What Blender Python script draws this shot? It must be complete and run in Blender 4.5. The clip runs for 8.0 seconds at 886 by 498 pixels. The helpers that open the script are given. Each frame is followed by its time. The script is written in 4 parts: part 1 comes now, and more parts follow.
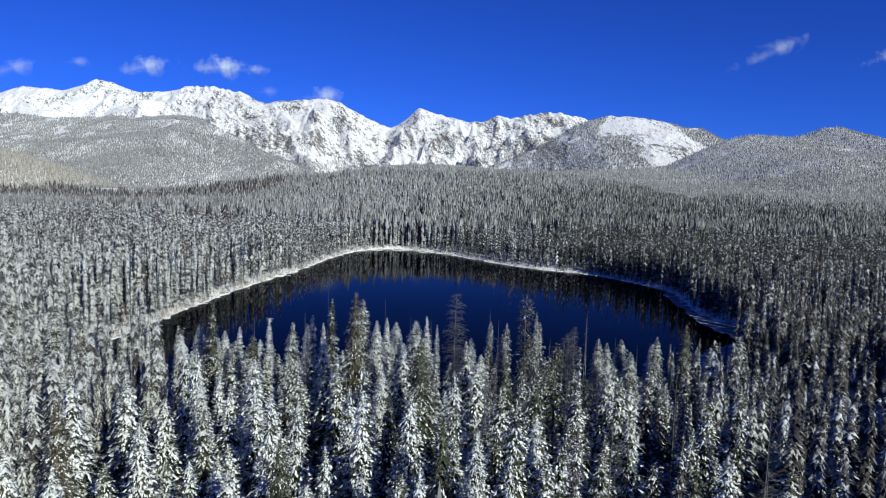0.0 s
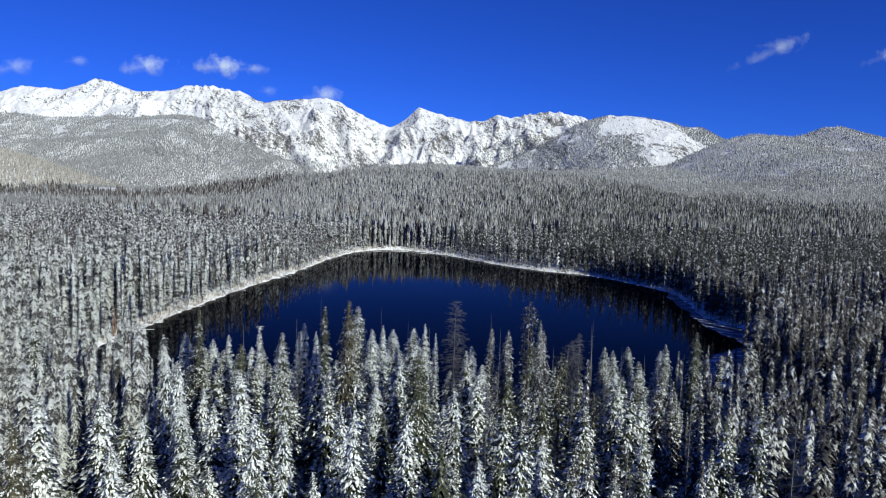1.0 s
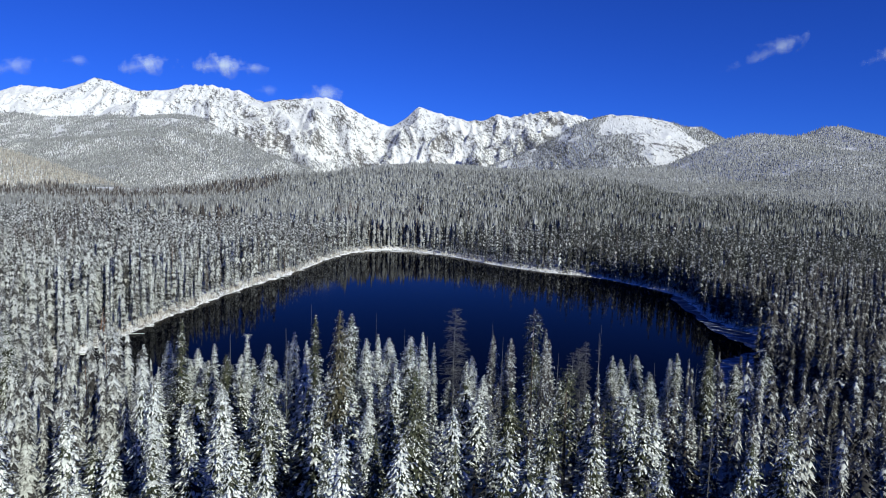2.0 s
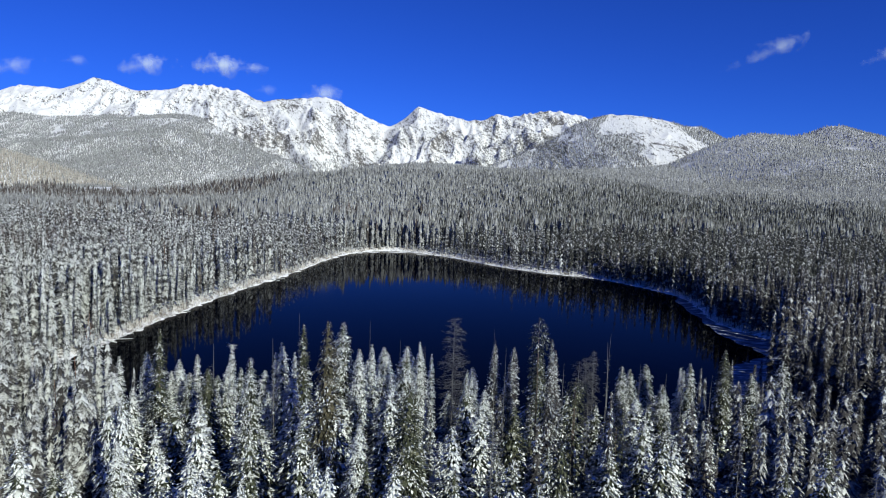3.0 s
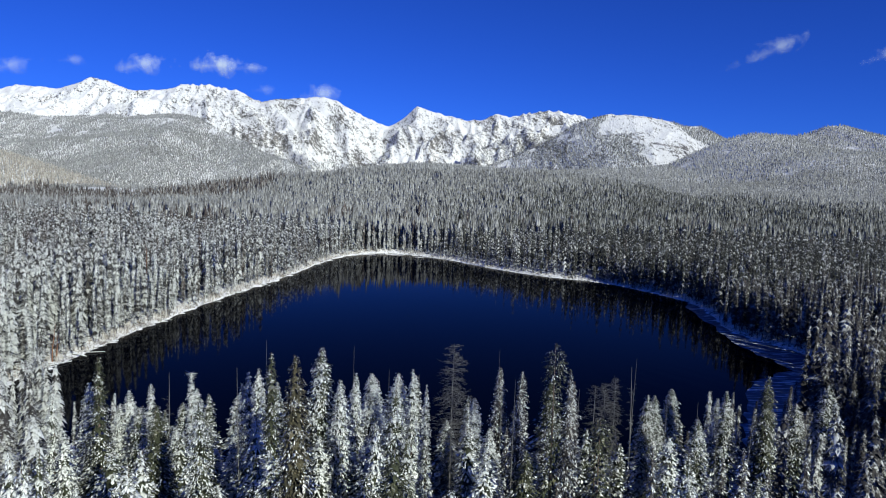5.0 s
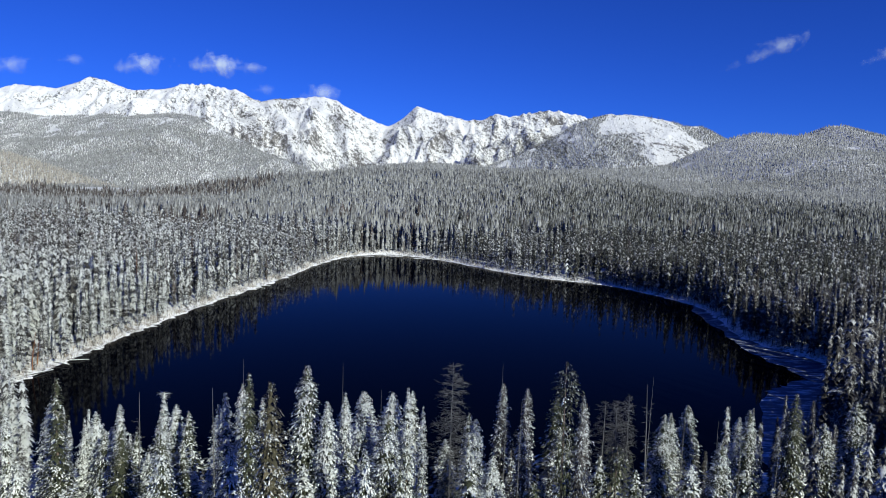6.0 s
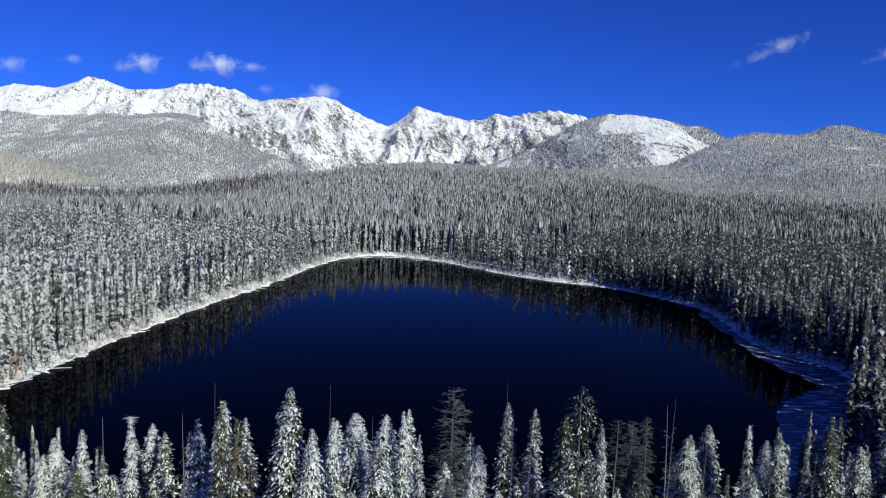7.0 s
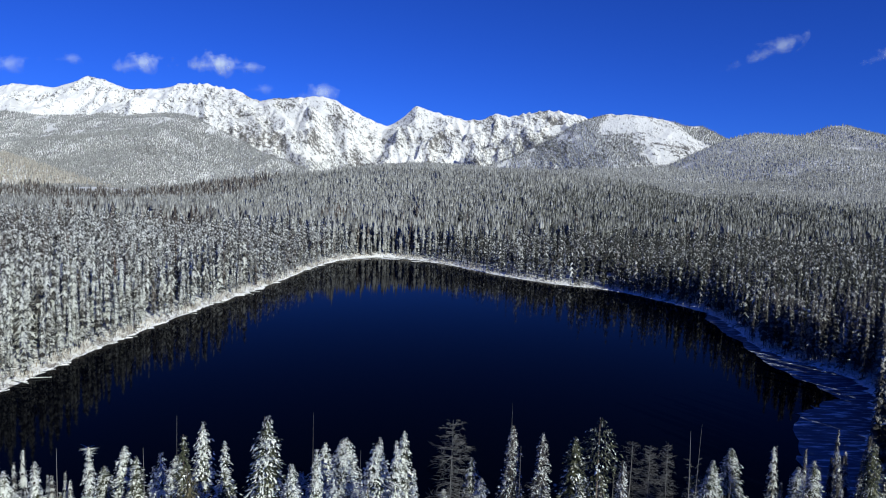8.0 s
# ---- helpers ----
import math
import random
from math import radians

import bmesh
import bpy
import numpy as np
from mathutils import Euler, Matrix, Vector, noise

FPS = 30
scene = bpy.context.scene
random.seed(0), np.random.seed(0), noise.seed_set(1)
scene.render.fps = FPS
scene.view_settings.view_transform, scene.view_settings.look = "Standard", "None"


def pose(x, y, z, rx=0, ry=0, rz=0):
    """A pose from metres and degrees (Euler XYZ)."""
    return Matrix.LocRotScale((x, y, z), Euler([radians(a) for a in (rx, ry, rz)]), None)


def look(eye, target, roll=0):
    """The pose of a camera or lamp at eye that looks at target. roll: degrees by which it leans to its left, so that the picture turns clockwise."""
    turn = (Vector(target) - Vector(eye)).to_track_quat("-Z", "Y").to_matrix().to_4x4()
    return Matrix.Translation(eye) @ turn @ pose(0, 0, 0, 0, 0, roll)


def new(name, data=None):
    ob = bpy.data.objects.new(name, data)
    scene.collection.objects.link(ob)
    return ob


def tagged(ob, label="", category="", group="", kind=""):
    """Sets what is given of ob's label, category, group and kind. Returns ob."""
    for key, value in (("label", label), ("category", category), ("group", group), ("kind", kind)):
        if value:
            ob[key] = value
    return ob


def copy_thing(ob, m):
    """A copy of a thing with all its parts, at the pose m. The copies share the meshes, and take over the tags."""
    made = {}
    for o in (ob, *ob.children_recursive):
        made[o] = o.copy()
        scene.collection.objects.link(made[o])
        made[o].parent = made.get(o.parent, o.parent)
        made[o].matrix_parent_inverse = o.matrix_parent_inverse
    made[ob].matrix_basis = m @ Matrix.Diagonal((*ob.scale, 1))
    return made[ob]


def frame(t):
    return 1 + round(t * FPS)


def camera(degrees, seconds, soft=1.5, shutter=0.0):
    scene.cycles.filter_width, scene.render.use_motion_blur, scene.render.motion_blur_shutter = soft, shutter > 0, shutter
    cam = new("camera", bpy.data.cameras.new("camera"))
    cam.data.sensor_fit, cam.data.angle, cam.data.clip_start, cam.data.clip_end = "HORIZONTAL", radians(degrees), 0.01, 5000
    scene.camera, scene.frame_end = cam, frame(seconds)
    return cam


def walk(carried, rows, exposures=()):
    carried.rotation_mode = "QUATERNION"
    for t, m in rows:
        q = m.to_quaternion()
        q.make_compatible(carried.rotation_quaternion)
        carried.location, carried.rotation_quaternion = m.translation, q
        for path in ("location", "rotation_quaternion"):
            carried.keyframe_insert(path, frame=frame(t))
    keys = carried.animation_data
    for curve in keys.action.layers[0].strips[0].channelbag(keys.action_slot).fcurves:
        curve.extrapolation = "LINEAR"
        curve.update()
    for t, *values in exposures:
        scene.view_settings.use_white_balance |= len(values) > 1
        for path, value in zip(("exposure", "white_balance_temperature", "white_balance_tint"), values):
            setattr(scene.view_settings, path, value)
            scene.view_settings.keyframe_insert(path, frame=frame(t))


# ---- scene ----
cam = camera(70.0, 8.0, soft=1.0)


def flight(x, y, z, pitch, heading, lean):
    """A drone pose: pitch above the horizon, heading to the right of +y, lean to its left, in degrees."""
    return pose(x, y, z, 90 + pitch, 0, -heading) @ pose(0, 0, 0, 0, 0, lean)


PATH = [
    (0, flight(0.00, 0.00, 45.55, -5.680, -0.108, 2.007)),
    (0.5, flight(0.04, 2.48, 45.72, -5.706, -0.096, 2.000)),
    (1, flight(0.10, 5.08, 45.82, -5.726, -0.090, 2.000)),
    (1.5, flight(0.16, 7.99, 45.87, -5.750, -0.080, 2.000)),
    (3, flight(0.39, 17.22, 45.85, -5.778, -0.056, 1.992)),
    (3.5, flight(0.44, 20.65, 45.75, -5.769, -0.024, 1.980)),
    (4, flight(0.47, 23.99, 45.72, -5.761, 0.008, 1.964)),
    (4.5, flight(0.50, 27.41, 45.74, -5.757, 0.027, 1.961)),
    (6, flight(0.71, 37.82, 45.86, -5.759, 0.054, 1.993)),
    (6.5, flight(0.73, 41.47, 45.89, -5.758, 0.066, 2.009)),
    (7, flight(0.74, 45.01, 45.90, -5.756, 0.082, 2.028)),
    (7.5, flight(0.77, 48.55, 45.94, -5.756, 0.101, 2.038)),
    (8, flight(0.87, 52.02, 46.01, -5.753, 0.114, 2.044)),
]
walk(cam, PATH)

# ---- world, sun ----
SUN_TURN, SUN_UP = radians(-54), radians(27)
sun_way = Vector((math.cos(SUN_TURN) * math.cos(SUN_UP), math.sin(SUN_TURN) * math.cos(SUN_UP), math.sin(SUN_UP)))
world = bpy.data.worlds.new("mountain_sky")
scene.world = world
world.use_nodes = True
wn, wl = world.node_tree.nodes, world.node_tree.links
sky = wn.new("ShaderNodeTexSky")
sky.sky_type, sky.sun_disc = "NISHITA", False
sky.sun_elevation, sky.sun_rotation = SUN_UP, math.atan2(sun_way.x, sun_way.y)
sky.altitude, sky.air_density, sky.dust_density, sky.ozone_density = 3000, 1.0, 0.0, 6.0
grade = wn.new("ShaderNodeMix")
grade.data_type, grade.blend_type = "RGBA", "MULTIPLY"
grade.inputs[0].default_value = 1.0
grade.inputs[7].default_value = (0.16, 0.40, 1.2, 1)
wl.new(sky.outputs[0], grade.inputs[6])
wl.new(grade.outputs[2], wn["Background"].inputs["Color"])
wn["Background"].inputs["Strength"].default_value = 0.091

sun = new("sun", bpy.data.lights.new("sun", "SUN"))
sun.data.energy, sun.data.angle, sun.data.color = 5.0, radians(0.55), (0.97, 1.0, 0.86)
sun.matrix_world = look(sun_way * 1000, (0, 0, 0))


# ---- materials ----
def material(name, rough=0.8):
    m = bpy.data.materials.new(name)
    m.use_nodes = True
    n, l = m.node_tree.nodes, m.node_tree.links
    b = n["Principled BSDF"]
    b.inputs["Roughness"].default_value = rough
    return m, n, l, b


def tex_noise(n, l, scale, detail=4.0, rough=0.55, stretch=(1, 1, 1)):
    co = n.new("ShaderNodeTexCoord")
    mp = n.new("ShaderNodeMapping")
    mp.inputs["Scale"].default_value = stretch
    t = n.new("ShaderNodeTexNoise")
    t.inputs["Scale"].default_value, t.inputs["Detail"].default_value, t.inputs["Roughness"].default_value = scale, detail, rough
    l.new(co.outputs["Object"], mp.inputs["Vector"])
    l.new(mp.outputs["Vector"], t.inputs["Vector"])
    return t.outputs["Fac"]


def ramp(n, l, value, stops):
    r = n.new("ShaderNodeValToRGB")
    while len(r.color_ramp.elements) < len(stops):
        r.color_ramp.elements.new(0.5)
    for e, (p, c) in zip(r.color_ramp.elements, stops):
        e.position, e.color = p, (*c, 1)
    l.new(value, r.inputs["Fac"])
    return r.outputs["Color"]


def maths(n, l, op, a, b):
    m = n.new("ShaderNodeMath")
    m.operation = op
    for i, v in enumerate((a, b)):
        if isinstance(v, (int, float)):
            m.inputs[i].default_value = v
        else:
            l.new(v, m.inputs[i])
    return m.outputs[0]


def mixed(n, l, fac, a, b):
    m = n.new("ShaderNodeMix")
    m.data_type = "RGBA"
    for i, v in ((0, fac), (6, a), (7, b)):
        if isinstance(v, tuple):
            m.inputs[i].default_value = (*v, 1)
        else:
            l.new(v, m.inputs[i])
    return m.outputs[2]


def bump(n, l, b, value, strength, distance):
    u = n.new("ShaderNodeBump")
    u.inputs["Strength"].default_value, u.inputs["Distance"].default_value = strength, distance
    l.new(value, u.inputs["Height"])
    l.new(u.outputs[0], b.inputs["Normal"])


def snow_material():
    m, n, l, b = material("snow", 0.75)
    l.new(ramp(n, l, tex_noise(n, l, 0.35, 5), [(0.3, (0.78, 0.79, 0.81)), (0.7, (0.88, 0.88, 0.88))]), b.inputs["Base Color"])
    bump(n, l, b, tex_noise(n, l, 1.2, 6), 0.6, 0.25)
    return m


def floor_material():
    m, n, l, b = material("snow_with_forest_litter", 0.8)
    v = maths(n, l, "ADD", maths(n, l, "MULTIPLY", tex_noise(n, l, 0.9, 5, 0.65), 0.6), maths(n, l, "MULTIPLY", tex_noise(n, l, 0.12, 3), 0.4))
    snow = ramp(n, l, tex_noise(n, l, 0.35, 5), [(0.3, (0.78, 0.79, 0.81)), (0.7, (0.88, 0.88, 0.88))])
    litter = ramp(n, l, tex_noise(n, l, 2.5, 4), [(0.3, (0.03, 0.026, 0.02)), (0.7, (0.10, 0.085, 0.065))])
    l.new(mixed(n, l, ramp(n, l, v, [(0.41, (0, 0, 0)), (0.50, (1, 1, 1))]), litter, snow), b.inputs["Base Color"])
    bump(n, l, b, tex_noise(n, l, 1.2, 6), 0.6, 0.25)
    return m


def island_material(name, stops, rough=0.85, fine=3.0):
    m, n, l, b = material(name, rough)
    g = n.new("ShaderNodeNewGeometry")
    o = n.new("ShaderNodeObjectInfo")
    v = maths(n, l, "ADD", maths(n, l, "MULTIPLY", g.outputs["Random Per Island"], 0.5), maths(n, l, "MULTIPLY", tex_noise(n, l, fine, 3), 0.5))
    v = maths(n, l, "ADD", v, maths(n, l, "MULTIPLY", maths(n, l, "SUBTRACT", o.outputs["Random"], 0.5), 0.25))
    l.new(ramp(n, l, v, stops), b.inputs["Base Color"])
    return m


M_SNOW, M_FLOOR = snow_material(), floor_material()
# near-black trunk tone: the shade inside a crown, put into the colour
M_TRUNK_SHADE = island_material("shaded_inner_needles", [(0.2, (0.012, 0.014, 0.011)), (0.8, (0.040, 0.038, 0.030))], 0.9, 1.0)
M_BARK = island_material("spruce_bark", [(0.2, (0.07, 0.05, 0.04)), (0.8, (0.17, 0.13, 0.105))], 0.9, 4.0)
M_DEAD = island_material("weathered_deadwood", [(0.2, (0.06, 0.06, 0.06)), (0.8, (0.19, 0.188, 0.182))], 0.9, 4.0)
M_SHRUB = island_material("frosted_willow_stems", [(0.25, (0.17, 0.135, 0.10)), (0.5, (0.40, 0.355, 0.31)), (0.75, (0.76, 0.75, 0.73))], 0.9, 2.0)
M_RUST = island_material("rust_brown_deadwood", [(0.2, (0.10, 0.045, 0.025)), (0.8, (0.30, 0.15, 0.085))], 0.9, 3.0)
M_ASPEN = island_material("bare_aspen_twigs", [(0.2, (0.26, 0.23, 0.19)), (0.8, (0.58, 0.55, 0.49))], 0.9, 0.3)


def frosted_material(name, cover, grain, greens, vary=0.30, blur=0.06, white=0.66):
    """Conifer needles partly covered with snow; cover from 0 to 1, grain per metre."""
    m, n, l, b = material(name, 0.85)
    g = n.new("ShaderNodeNewGeometry")
    green = ramp(n, l, g.outputs["Random Per Island"], list(zip((0.0, 0.6, 1.0), greens)))
    v = maths(n, l, "ADD", maths(n, l, "MULTIPLY", tex_noise(n, l, grain, 2, 0.5), 0.55), maths(n, l, "MULTIPLY", tex_noise(n, l, grain * 0.15, 2), 0.45))
    v = maths(n, l, "ADD", v, maths(n, l, "MULTIPLY", maths(n, l, "SUBTRACT", g.outputs["Random Per Island"], 0.5), vary))
    edge = 0.72 - 0.44 * cover
    mask = ramp(n, l, v, [(edge - blur, (0, 0, 0)), (edge + blur, (1, 1, 1))])
    l.new(mixed(n, l, mask, green, (white * 0.96, white, white)), b.inputs["Base Color"])
    return m


GREYED = ((0.030, 0.028, 0.028), (0.062, 0.057, 0.056), (0.105, 0.096, 0.093))
DARK = ((0.016, 0.018, 0.015), (0.032, 0.034, 0.029), (0.060, 0.055, 0.048))
FRESH = ((0.014, 0.018, 0.009), (0.045, 0.052, 0.026), (0.105, 0.100, 0.052))
FROST_MID = [frosted_material("fine_light_frost", 0.16, 4.6, GREYED, 0.30, 0.12), frosted_material("fine_snow_dusting", 0.44, 4.6, GREYED, 0.30, 0.10, white=0.60), frosted_material("fine_snow_coat", 0.62, 4.6, GREYED, 0.30, 0.10, white=0.60)]
FROST_NEAR = [frosted_material("light_frost", 0.10, 1.7, DARK, 0.34, 0.14), frosted_material("snow_dusted_needles", 0.41, 1.7, GREYED, 0.34, 0.14, white=0.60), frosted_material("snow_coated_needles", 0.60, 1.7, GREYED, 0.34, 0.14, white=0.60)]
KHAKI = ((0.022, 0.022, 0.011), (0.075, 0.066, 0.036), (0.17, 0.14, 0.085))
BARE = ((0.040, 0.033, 0.031), (0.075, 0.060, 0.055), (0.13, 0.105, 0.095))
FROST_CLOSE = [frosted_material("frosted_spruce_needles", 0.14, 7.0, FRESH), frosted_material("dusted_spruce_needles", 0.28, 7.0, FRESH, 0.4), frosted_material("snowy_spruce_needles", 0.50, 7.0, FRESH, 0.4)]
FROST_KHAKI = frosted_material("browning_spruce_needles", 0.15, 9.0, KHAKI)
FROST_TWIG = frosted_material("frosted_grey_twigs", 0.22, 7.0, GREYED)
FROST_BARE = frosted_material("frosted_bare_twigs", 0.16, 0.9, BARE, 0.16, 0.16)
M_TREE_SNOW = frosted_material("clumped_branch_snow", 0.97, 6.5, FRESH, 0.2, white=0.86)
FROST_FAR = [frosted_material("far_light_frost", 0.09, 0.45, DARK, 0.12, 0.26), frosted_material("far_frost", 0.33, 0.45, GREYED, 0.12, 0.26, white=0.60), frosted_material("far_heavy_frost", 0.44, 0.45, GREYED, 0.12, 0.26, white=0.60)]


def water_material():
    m, n, l, b = material("lake_water", 0.05)
    b.inputs["Base Color"].default_value = (0.0004, 0.0008, 0.0025, 1)
    b.inputs["IOR"].default_value = 1.06
    bump(n, l, b, tex_noise(n, l, 0.5, 4, 0.6, (1, 1.6, 1)), 0.015, 0.05)
    return m


def ice_material():
    m, n, l, b = material("snow_dusted_ice", 0.5)
    f = tex_noise(n, l, 0.55, 7, 0.66, (0.28, 1.5, 1))
    # white streaks paint snow ridges and sun flecks; the dark blue base includes shade
    l.new(ramp(n, l, f, [(0.40, (0.028, 0.042, 0.085)), (0.53, (0.08, 0.105, 0.17)), (0.61, (0.78, 0.80, 0.82))]), b.inputs["Base Color"])
    bump(n, l, b, tex_noise(n, l, 2.0, 5), 0.3, 0.05)
    return m


def tilted_noise(n, l, scale, detail, rough, turn, stretch):
    """Noise drawn out along a line that leans by turn degrees in the upright plane."""
    co = n.new("ShaderNodeTexCoord")
    t1, t2 = n.new("ShaderNodeMapping"), n.new("ShaderNodeMapping")
    t1.inputs["Rotation"].default_value = (0, radians(turn), 0)
    t2.inputs["Scale"].default_value = stretch
    t = n.new("ShaderNodeTexNoise")
    t.inputs["Scale"].default_value, t.inputs["Detail"].default_value, t.inputs["Roughness"].default_value = scale, detail, rough
    l.new(co.outputs["Object"], t1.inputs["Vector"])
    l.new(t1.outputs["Vector"], t2.inputs["Vector"])
    l.new(t2.outputs["Vector"], t.inputs["Vector"])
    return t.outputs["Fac"]


def mountain_material():
    """Snow with rock breaking through on the steep ribs, in beds that dip to the east."""
    m, n, l, b = material("snow_and_rock", 0.8)
    g = n.new("ShaderNodeNewGeometry")
    s = n.new("ShaderNodeSeparateXYZ")
    l.new(g.outputs["Normal"], s.inputs[0])
    big = tex_noise(n, l, 0.006, 3, 0.5)
    beds = tilted_noise(n, l, 0.075, 6, 0.66, -38, (0.30, 0.4, 1.0))
    ribs = tilted_noise(n, l, 0.080, 6, 0.68, 24, (1.0, 0.3, 0.28))
    fine = tex_noise(n, l, 0.15, 6, 0.78, (1, 0.4, 0.8))
    v = maths(n, l, "MULTIPLY", maths(n, l, "SUBTRACT", 0.78, s.outputs["Z"]), 0.16)
    for tex, share in ((beds, 0.50), (ribs, 0.44), (fine, 0.95), (big, 0.45)):
        v = maths(n, l, "ADD", v, maths(n, l, "MULTIPLY", maths(n, l, "SUBTRACT", tex, 0.5), share))
    place = n.new("ShaderNodeSeparateXYZ")
    l.new(g.outputs["Position"], place.inputs[0])
    east = n.new("ShaderNodeMapRange")
    for key, value in (("From Min", -1900), ("From Max", -900), ("To Min", -0.025), ("To Max", 0.03)):
        east.inputs[key].default_value = value
    l.new(place.outputs["X"], east.inputs["Value"])
    v = maths(n, l, "ADD", v, east.outputs["Result"])
    mask = ramp(n, l, v, [(0.048, (0, 0, 0)), (0.12, (1, 1, 1))])
    rock = ramp(n, l, beds, [(0.38, (0.24, 0.225, 0.205)), (0.62, (0.08, 0.078, 0.078))])
    l.new(mixed(n, l, mask, (0.83, 0.835, 0.84), rock), b.inputs["Base Color"])
    bump(n, l, b, maths(n, l, "ADD", beds, fine), 0.8, 9.0)
    return m


def cloud_material(seed, dense):
    m, n, l, b = material("cloud_vapour", 1.0)
    co = n.new("ShaderNodeTexCoord")
    mp = n.new("ShaderNodeMapping")
    mp.inputs["Location"].default_value = (-1, -0.5, -1)
    mp.inputs["Scale"].default_value = (2, 1, 2)
    l.new(co.outputs["Generated"], mp.inputs["Vector"])
    ln = n.new("ShaderNodeVectorMath")
    ln.operation = "LENGTH"
    sx = n.new("ShaderNodeSeparateXYZ")
    l.new(mp.outputs[0], sx.inputs[0])
    cx = n.new("ShaderNodeCombineXYZ")
    l.new(sx.outputs["X"], cx.inputs["X"])
    l.new(sx.outputs["Z"], cx.inputs["Y"])
    l.new(cx.outputs[0], ln.inputs[0])
    t = n.new("ShaderNodeTexNoise")
    t.noise_dimensions = "4D"
    t.inputs["W"].default_value = seed
    t.inputs["Scale"].default_value, t.inputs["Detail"].default_value, t.inputs["Roughness"].default_value = 0.010, 8, 0.62
    l.new(co.outputs["Object"], t.inputs["Vector"])
    v = maths(n, l, "SUBTRACT", maths(n, l, "SUBTRACT", maths(n, l, "MULTIPLY", t.outputs["Fac"], 2.0), 0.36), ln.outputs["Value"])
    a = ramp(n, l, v, [(0.0, (0, 0, 0)), (0.25, (0.22 * dense,) * 3), (0.8, (dense,) * 3)])
    l.new(a, b.inputs["Alpha"])
    b.inputs["Base Color"].default_value = (0.60, 0.66, 0.62, 1)
    return m


M_WATER, M_ICE, M_MOUNTAIN = water_material(), ice_material(), mountain_material()


# ---- building helpers ----
def part(name, mesh, parent=None, label=""):
    """One mesh object, under a thing if one is given."""
    ob = new(name, mesh)
    if parent:
        ob.parent = parent
    return tagged(ob, label)


def mesh_of(name, verts, faces, mats, index=None, smooth=False, soft_normals=None):
    """A mesh from arrays of vertices and of triangles or quads."""
    verts, faces = np.asarray(verts, dtype=np.float32), np.asarray(faces, dtype=np.int32)
    me = bpy.data.meshes.new(name)
    if soft_normals is not None:
        soft_normals = np.asarray(soft_normals, dtype=np.float32)
        flat = np.cross(verts[faces[:, 1]] - verts[faces[:, 0]], verts[faces[:, 2]] - verts[faces[:, 0]])
        turned = (flat * soft_normals[faces[:, 0]]).sum(axis=1) < 0
        faces[turned] = faces[turned][:, ::-1]
        smooth = True
    k = faces.shape[1]
    me.vertices.add(len(verts))
    me.vertices.foreach_set("co", verts.ravel())
    me.loops.add(faces.size)
    me.loops.foreach_set("vertex_index", faces.ravel())
    me.polygons.add(len(faces))
    me.polygons.foreach_set("loop_start", np.arange(0, faces.size, k, dtype=np.int32))
    for m in mats:
        me.materials.append(m)
    if index is not None:
        me.polygons.foreach_set("material_index", np.asarray(index, dtype=np.int32))
    if smooth:
        me.polygons.foreach_set("use_smooth", np.ones(len(faces), dtype=bool))
    me.update(calc_edges=True)
    if soft_normals is not None:
        me.normals_split_custom_set_from_vertices(soft_normals / np.linalg.norm(soft_normals, axis=1)[:, None])
    return me


def lattice(ix, iy, seed):
    """Repeatable random values in 0..1 on whole-number places."""
    h = (ix.astype(np.int64) * 374761393 + iy.astype(np.int64) * 668265263 + seed * 974711) & 0x7FFFFFFF
    h = ((h ^ (h >> 13)) * 1274126177) & 0x7FFFFFFF
    return ((h ^ (h >> 16)) & 0xFFFF) / 65535.0


def soft_noise(x, y, seed=0):
    ix, iy = np.floor(x), np.floor(y)
    fx, fy = x - ix, y - iy
    fx, fy = fx * fx * (3 - 2 * fx), fy * fy * (3 - 2 * fy)
    a, b = lattice(ix, iy, seed), lattice(ix + 1, iy, seed)
    c, d = lattice(ix, iy + 1, seed), lattice(ix + 1, iy + 1, seed)
    return (a + (b - a) * fx) * (1 - fy) + (c + (d - c) * fx) * fy


def fractal(x, y, octaves=4, seed=0, ridged=False):
    total, amp, norm = 0.0, 1.0, 0.0
    for o in range(octaves):
        v = soft_noise(x * 2**o, y * 2**o, seed + 17 * o)
        if ridged:
            v = 1 - abs(2 * v - 1)
        total, norm, amp = total + amp * v, norm + amp, amp * 0.5
    return total / norm


def crags(x, y, octaves, seed):
    """Sharp branching ridges, 0 to about 1; each octave is turned against the last."""
    total, weight, amp, norm = 0.0, 1.0, 1.0, 0.0
    for o in range(octaves):
        c, s = math.cos(0.7 * o + 0.3), math.sin(0.7 * o + 0.3)
        u, v = (x * c - y * s) * 2.05**o, (x * s + y * c) * 2.05**o
        r = (1 - abs(2 * soft_noise(u, v, seed + 31 * o) - 1)) ** 2 * weight
        weight = np.clip(r * 1.7, 0.15, 1)
        total, norm, amp = total + amp * r, norm + amp, amp * 0.52
    return total / norm


def step(a, b, v):
    t = np.clip((v - a) / (b - a), 0, 1)
    return t * t * (3 - 2 * t)


